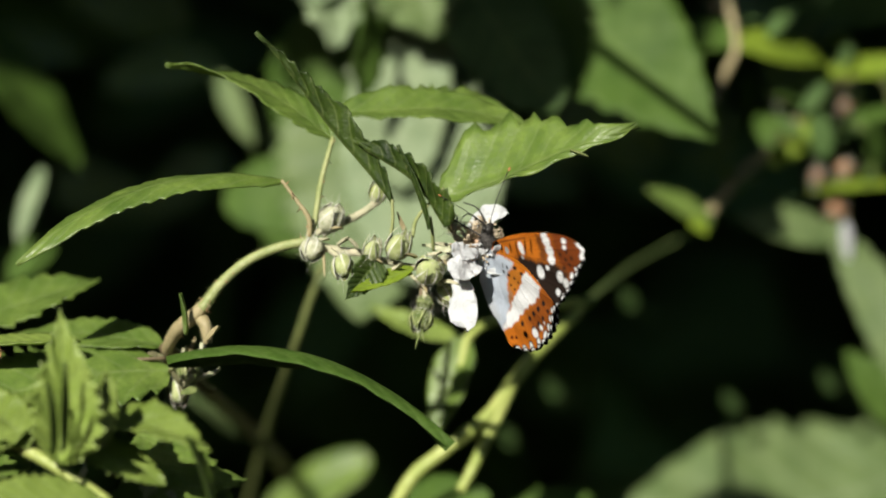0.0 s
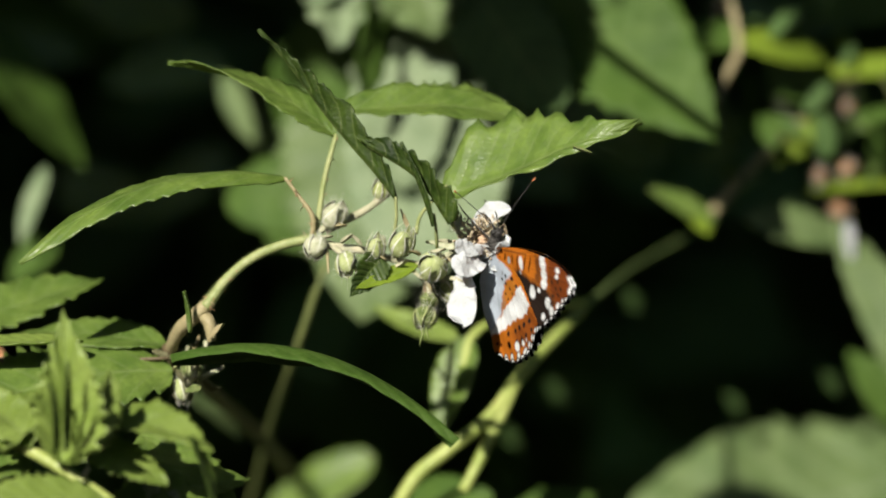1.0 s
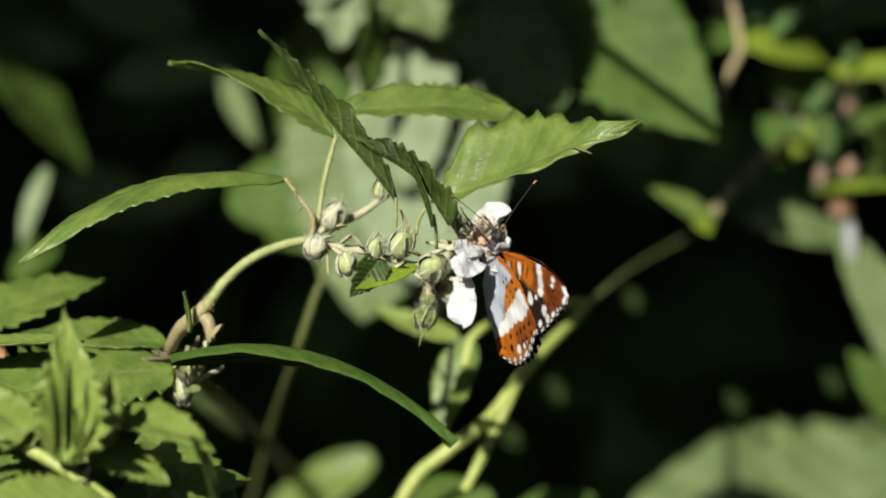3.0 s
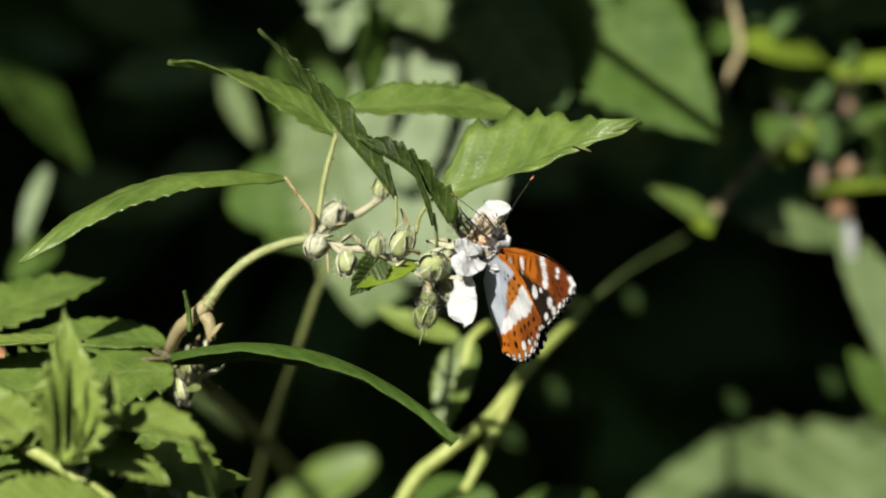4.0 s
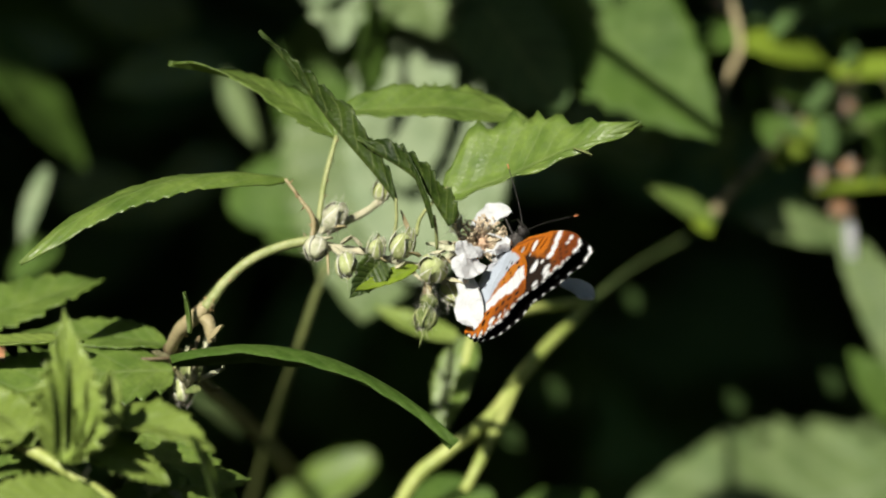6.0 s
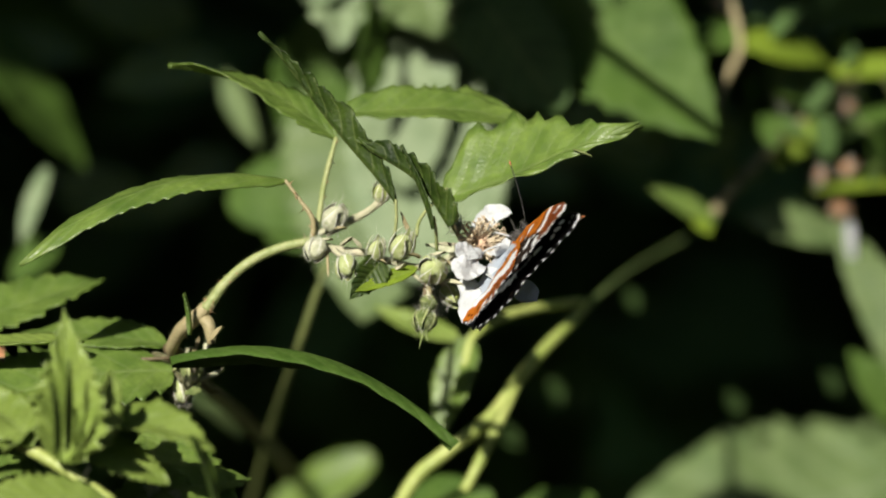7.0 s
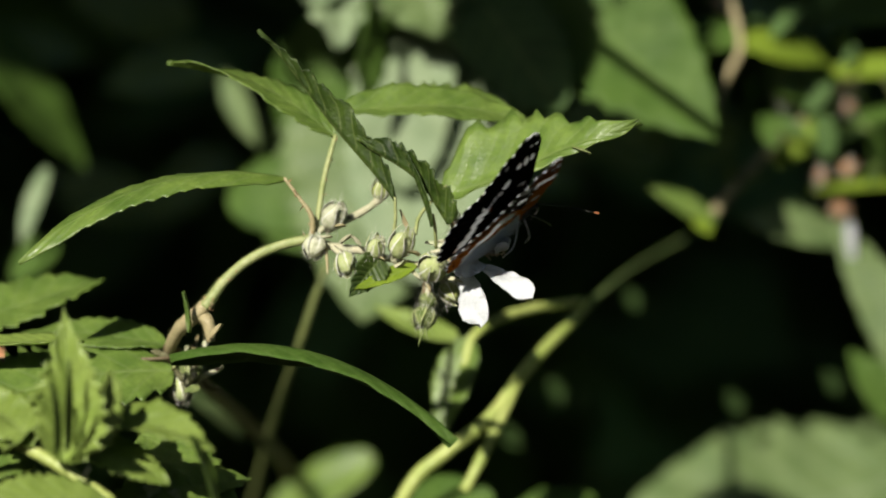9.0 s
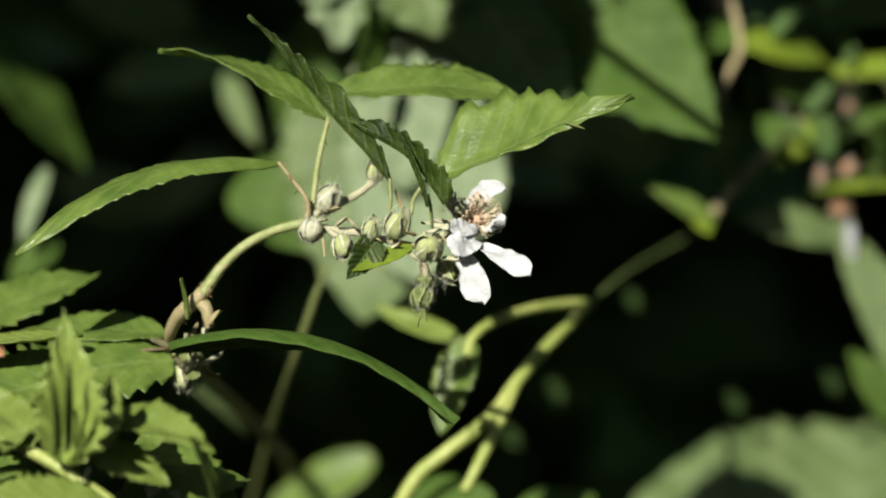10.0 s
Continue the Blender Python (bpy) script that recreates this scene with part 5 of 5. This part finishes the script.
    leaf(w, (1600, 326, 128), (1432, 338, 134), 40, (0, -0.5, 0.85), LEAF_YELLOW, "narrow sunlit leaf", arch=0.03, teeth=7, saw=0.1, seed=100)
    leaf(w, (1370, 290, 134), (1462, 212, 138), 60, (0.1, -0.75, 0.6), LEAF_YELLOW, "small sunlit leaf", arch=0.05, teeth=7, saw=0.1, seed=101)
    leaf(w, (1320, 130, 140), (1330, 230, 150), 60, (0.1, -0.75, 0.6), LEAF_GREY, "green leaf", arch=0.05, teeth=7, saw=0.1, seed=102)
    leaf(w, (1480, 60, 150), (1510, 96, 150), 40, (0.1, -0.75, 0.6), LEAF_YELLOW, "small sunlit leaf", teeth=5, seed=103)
    for j, (x, y, rr) in enumerate(((1452, 312, 20), (1498, 300, 26), (1486, 372, 30), (1384, 180, 16), (1500, 190, 18), (1455, 178, 14), (1275, 8, 20))):
        bud(w, x, y, rr * 0.6, (0.1, -0.8, 0.4), 132 + 2 * j, mat=WITHERED, sepal=SEPAL_DARK if j in (3, 5) else WITHERED, gape=0.5, seed=60 + j, label="withered brown flower head", foot=(x + 22, y + 24, 140 + 2 * j))
    rng = np.random.RandomState(17)
    for j in range(44):
        x, y = rng.uniform(1190, 1600), rng.uniform(-20, 400)
        if 1150 < x < 1300 and y < 260:
            x += 120
        a, L = rng.uniform(0, 2 * math.pi), rng.uniform(40, 100)
        d = rng.uniform(122, 168)
        leaf(w, (x, y, d), (x + L * math.cos(a), y + L * math.sin(a), d + rng.uniform(-8, 8)), L * rng.uniform(0.4, 0.6), (rng.uniform(-0.5, 0.5), -0.6, rng.uniform(0.3, 0.9)),
             (LEAF_GREY, LEAF_SHADE, LEAF, LEAF_SHADE, LEAF_GREY)[rng.randint(5)], "small blurred green leaf", teeth=6, per=4, nv=3, saw=0.1, arch=rng.uniform(-0.1, 0.15), seed=200 + j)
    part("petal", blade(spot(1508, 468, 130), spot(1502, 392, 126), mm(24), way(-0.2, -0.9, 0.3), teeth=0, q=0.35, seed=9), PETAL, w, "white hanging petal")
    # far left
    l = thing("shaded_nettle", spot(20, 200, 150), "dull green nettle leaves in half shade", "nettle")
    stem(l, [(-140, 900, 200), (-110, 300, 165), (-100, -40, 150)], [13, 10, 8], STEM, seed=111, root=True)
    leaf(l, (-120, 10, 150), (150, 300, 156), 240, (0.55, -0.45, 0.7), LEAF_GREY, "dull green leaf", arch=0.08, teeth=9, saw=0.1, seed=112)
    leaf(l, (-40, 626, 58), (18, 638, 56), 40, (-0.3, -0.8, 0.4), WITHERED, "dead brown leaf", arch=0.05, teeth=5, seed=116)
    leaf(l, (84, 296, 130), (38, 432, 126), 44, (-0.45, -0.75, 0.4), LEAF_PALE, "pale narrow leaf", arch=0.04, teeth=6, saw=0.1, seed=113)
    leaf(l, (100, 420, 134), (20, 500, 130), 70, (-0.2, -0.85, 0.4), LEAF_GREY, "green leaf", arch=0.05, teeth=6, saw=0.1, seed=114)
    leaf(l, (396, 128, 150), (456, 258, 146), 52, (-0.5, -0.75, 0.4), LEAF_MID, "pale narrow leaf", arch=0.05, teeth=6, saw=0.1, seed=115)
    v = thing("shaded_bramble", spot(900, -300, 300), "dark shaded bramble leaves deep in the thicket", "bramble")
    stem(v, [(1000, -380, 380), (900, -340, 300), (700, -320, 290)], [10, 9, 8], STEM_BROWN, seed=141, root=True)
    for j in range(30):
        x, y = rng.uniform(-60, 1500), rng.uniform(-60, 330)
        a, L = rng.uniform(0, 2 * math.pi), rng.uniform(120, 260)
        d = rng.uniform(190, 270)
        leaf(v, (x, y, d), (x + L * math.cos(a), y + 0.7 * L * math.sin(a), d), L * rng.uniform(0.45, 0.65), (rng.uniform(-0.4, 0.4), -0.7, rng.uniform(0.2, 0.8)), LEAF, "dark shaded leaf", teeth=8, per=4, nv=4, saw=0.1, arch=0.08, seed=300 + j)
    for j, (x, y) in enumerate(((985, 690), (1300, 712), (905, 772), (1472, 676), (1120, 530))):
        q = thing("seedling", spot(x, y, 150), "small green leaf catching a fleck of sun", "plant", group="seedlings in the shade")
        stem(q, [(x + 60, y + 60, 440), (x + 40, y + 20, 290), (x + 12, y + 22, 152)], [3, 3, 2], CANE_SHADE_TINT, seed=120 + j, root=True)
        leaf(q, (x + 12, y + 20, 150), (x - 13, y - 20, 146), 32, (-0.2, -0.8, 0.5), LEAF_SHADE, teeth=5, seed=130 + j)
    return brown


def build_all():
    return build_spray(), build_butterfly(), build_lower_shoot(), build_left_spray()


(spray, (hanging_petal, lower_petal)), (butterfly, wings), shoot, left_spray = build_all()
brown_cane = build_backdrop_plants()


# ---- what moves ----
def motions():
    def sway(ob, x, y, rows):
        out = []
        for t, dx, dy, turn in rows:
            at = spot(x + dx, y + dy)
            spin = TURN.to_4x4() @ Matrix.Rotation(radians(-turn), 4, "Y") @ TURN.to_4x4().inverted()
            out.append((t, Matrix.Translation(at + (ORIGIN[ob] - spot(x, y))) @ spin))
        walk(ob, out)

    sway(spray, 330, 590, [
        (0.0, 1.3, 2.3, -0.2), (0.5, 2.3, -0.4, 0.09), (1.0, 3.4, -1.3, 0.03), (1.5, 2.7, 0.1, -0.17), (2.0, 1.4, 1.7, -0.12), (2.5, 0.6, 0.0, -0.13), (3.3, 1.0, -1.0, 0.0),
        (4.0, 1.5, -2.3, 0.07), (4.5, 2.4, -1.5, -0.22), (5.0, 2.3, -0.3, -0.15), (5.5, 1.5, -1.0, -0.14), (6.2, 1.2, 1.0, -0.12), (7.0, 1.0, 2.8, -0.1), (7.5, -1.2, 4.9, -0.37), (8.0, 0.1, 2.6, -0.05),
        (8.5, 0.0, 0.0, 0.0), (9.0, -0.2, -1.1, -0.04), (9.1, -6, -8, 0.3), (9.2, -6, -24, 0.8), (9.3, -2, -42, 1.3), (9.4, 12, -60, 1.6), (9.5, 21, -67, 1.7), (9.6, 20, -56, 1.6), (9.7, 10, -42, 1.5),
        (9.8, -2, -27, 1.4), (9.9, -4, -22, 1.5), (10.0, -2.4, -23.7, 1.63)])
    sway(left_spray, -40, 640, [(0.0, 0, 0, 0), (9.0, 0, 0, 0), (9.1, 0, 0, 1.0), (9.2, 0, 0, 3.0), (9.3, 0, 0, 5.4), (9.4, 0, 0, 7.4), (9.5, 0, 0, 8.0), (9.6, 0, 0, 6.6), (9.7, 0, 0, 5.0), (9.8, 0, 0, 3.4), (9.9, 0, 0, 2.8), (10.0, 0, 0, 3.0)])
    sway(brown_cane, 600, 1000, [(0.0, 0, 0, 0), (9.0, 0, 0, 0), (9.2, 0, 0, -2), (9.5, 0, 0, -5.5), (9.8, 0, 0, -2), (10.0, 0, 0, -2)])
    sway(shoot, -40, 780, [(0.0, 0, 0, 0), (9.0, 0, -1, 0), (9.5, -1, 1, 0.05), (10.0, 0, 1, 0)])

    flight = [
        # seconds, across, down, behind, three turns, the lift of both wing pairs, the sweep of the forewings, half the millimetres between the wing roots
        (0.0, 871, 435, -6, -71.0, -72.0, -161.0, 90.2, 89.5, 1.4, 0.0),
        (0.5, 868, 435, -6, -94.8, -79.3, -143.0, 88.9, 89.5, 2.4, 0.0),
        (1.0, 877, 442, -6, -122.3, -80.6, -115.9, 89.0, 89.5, 2.5, 0.0),
        (1.5, 874, 451, -6, -123.0, -78.0, -120.8, 90.5, 89.0, 4.2, 0.0),
        (2.0, 878, 451, -6, -120.8, -78.4, -122.1, 90.0, 89.5, 5.0, 0.0),
        (2.5, 877, 450, -6, -122.0, -79.2, -120.9, 89.9, 89.5, 5.6, 0.0),
        (4.0, 878, 443, -6, -109.1, -78.8, -130.8, 89.4, 89.5, 3.6, 0.0),
        (4.5, 886, 442, -6, -83.9, -72.3, -149.1, 90.5, 89.0, 3.8, 0.0),
        (4.8, 897, 437, -6, 94.5, -79.7, 24.4, 88.9, 80.6, 2.8, 0.0),
        (5.0, 919, 431, -6, 36.2, -77.4, 67.3, 67.3, 22.1, 0, 0.0),
        (5.2, 900, 437, -6, 33.6, -66.0, 79.2, 99.2, 61.6, 0, 0.0),
        (5.5, 906, 438, -6, 56.9, -65.1, 70.9, 96.0, 73.8, 0.8, 0.0),
        (5.7, 906, 437, -6, 72.1, -64.4, 57.1, 87.6, 87.2, 2.2, 0.0),
        (6.8, 905, 441, -6, 65.4, -36.8, 29.1, 87, 85, 0, 0.2),
        (7.0, 911, 430, -6, 64.2, -50.4, 47.9, 86, 88, 0, 0.3),
        (7.2, 912, 421, -6, 69.2, -36.2, 53.0, 87, 87.5, 0, 0.3),
        (7.3, 913, 437, -6, 64.3, -30.3, 48.9, 86, 87, 0, 0.2),
        (7.5, 906, 449, -6, 55.5, -24.9, 45.9, 87, 86, 0, 0.2),
        (8.0, 898, 437, -6, 54.2, -22.9, 39.7, 86.5, 86, 0, 0.2),
        (8.3, 896, 399, -6, 42.5, -53.1, 71.6, 87.7, 87, 0, 0.3),
        (8.5, 904, 392, -6, 57.7, -46.8, 54.8, 84.8, 89, 0, 0.3),
        (8.7, 899, 406, -6, 53.5, -34.2, 42.6, 86, 83, 0, 0.3),
        (9.0, 916, 383, -6, 51.2, -27.5, 37.6, 86, 82, 0, 0.6),
        (9.1, 1070, 395, -12, 64.7, -25.8, 38.2, 60, 78, 0, 1.0),
        (9.2, 1190, -340, -20, 58, -30, 42, 75, 75, 0, 1.0),
        (9.3, 1330, -1100, -20, 58, -30, 42, 30, 30, 0, 1.0),
        (10.0, 2400, -6200, 0, 58, -30, 42, 60, 60, 0, 1.0),
    ]
    walk(butterfly, [(t, Matrix.Translation(spot(x, y, d)) @ TURN.to_4x4() @ pose(0, 0, 0, rx, ry, rz)) for t, x, y, d, rx, ry, rz, *_ in flight])
    hinge = spot(852, 466, -6) - ORIGIN[spray]
    walk(lower_petal, [(t, Matrix.Translation(hinge) @ TURN.to_4x4() @ Matrix.Rotation(radians(a), 4, "Z") @ TURN.to_4x4().inverted() @ Matrix.Translation(-hinge))
                       for t, a in ((0.0, 72), (5.6, 72), (6.8, 4), (9.0, 0), (10.0, 0))])
    # the hanging petal gives way under the butterfly's feet
    pivot = spot(828, 472, -4) - ORIGIN[spray]
    walk(hanging_petal, [(t, Matrix.Translation(pivot) @ TURN.to_4x4() @ Matrix.Rotation(radians(a), 4, "Y") @ TURN.to_4x4().inverted() @ Matrix.Translation(-pivot))
                         for t, a in ((0.0, 10), (0.5, 12), (1.0, 17), (4.6, 16), (5.0, 10), (5.7, 9), (6.8, 2), (9.0, 0), (9.2, -4), (10.0, -5))])
    for sign, side, col in ((1, "left", 7), (-1, "right", 8)):
        for w, sweep in zip(wings[side], (1.0, -0.3)):
            walk(w, [(row[0], pose(0, 0.001 * sign * row[10], 0, sign * row[col]) @ pose(0, 0, 0, 0, 0, sign * sweep * row[9])) for row in flight])


motions()
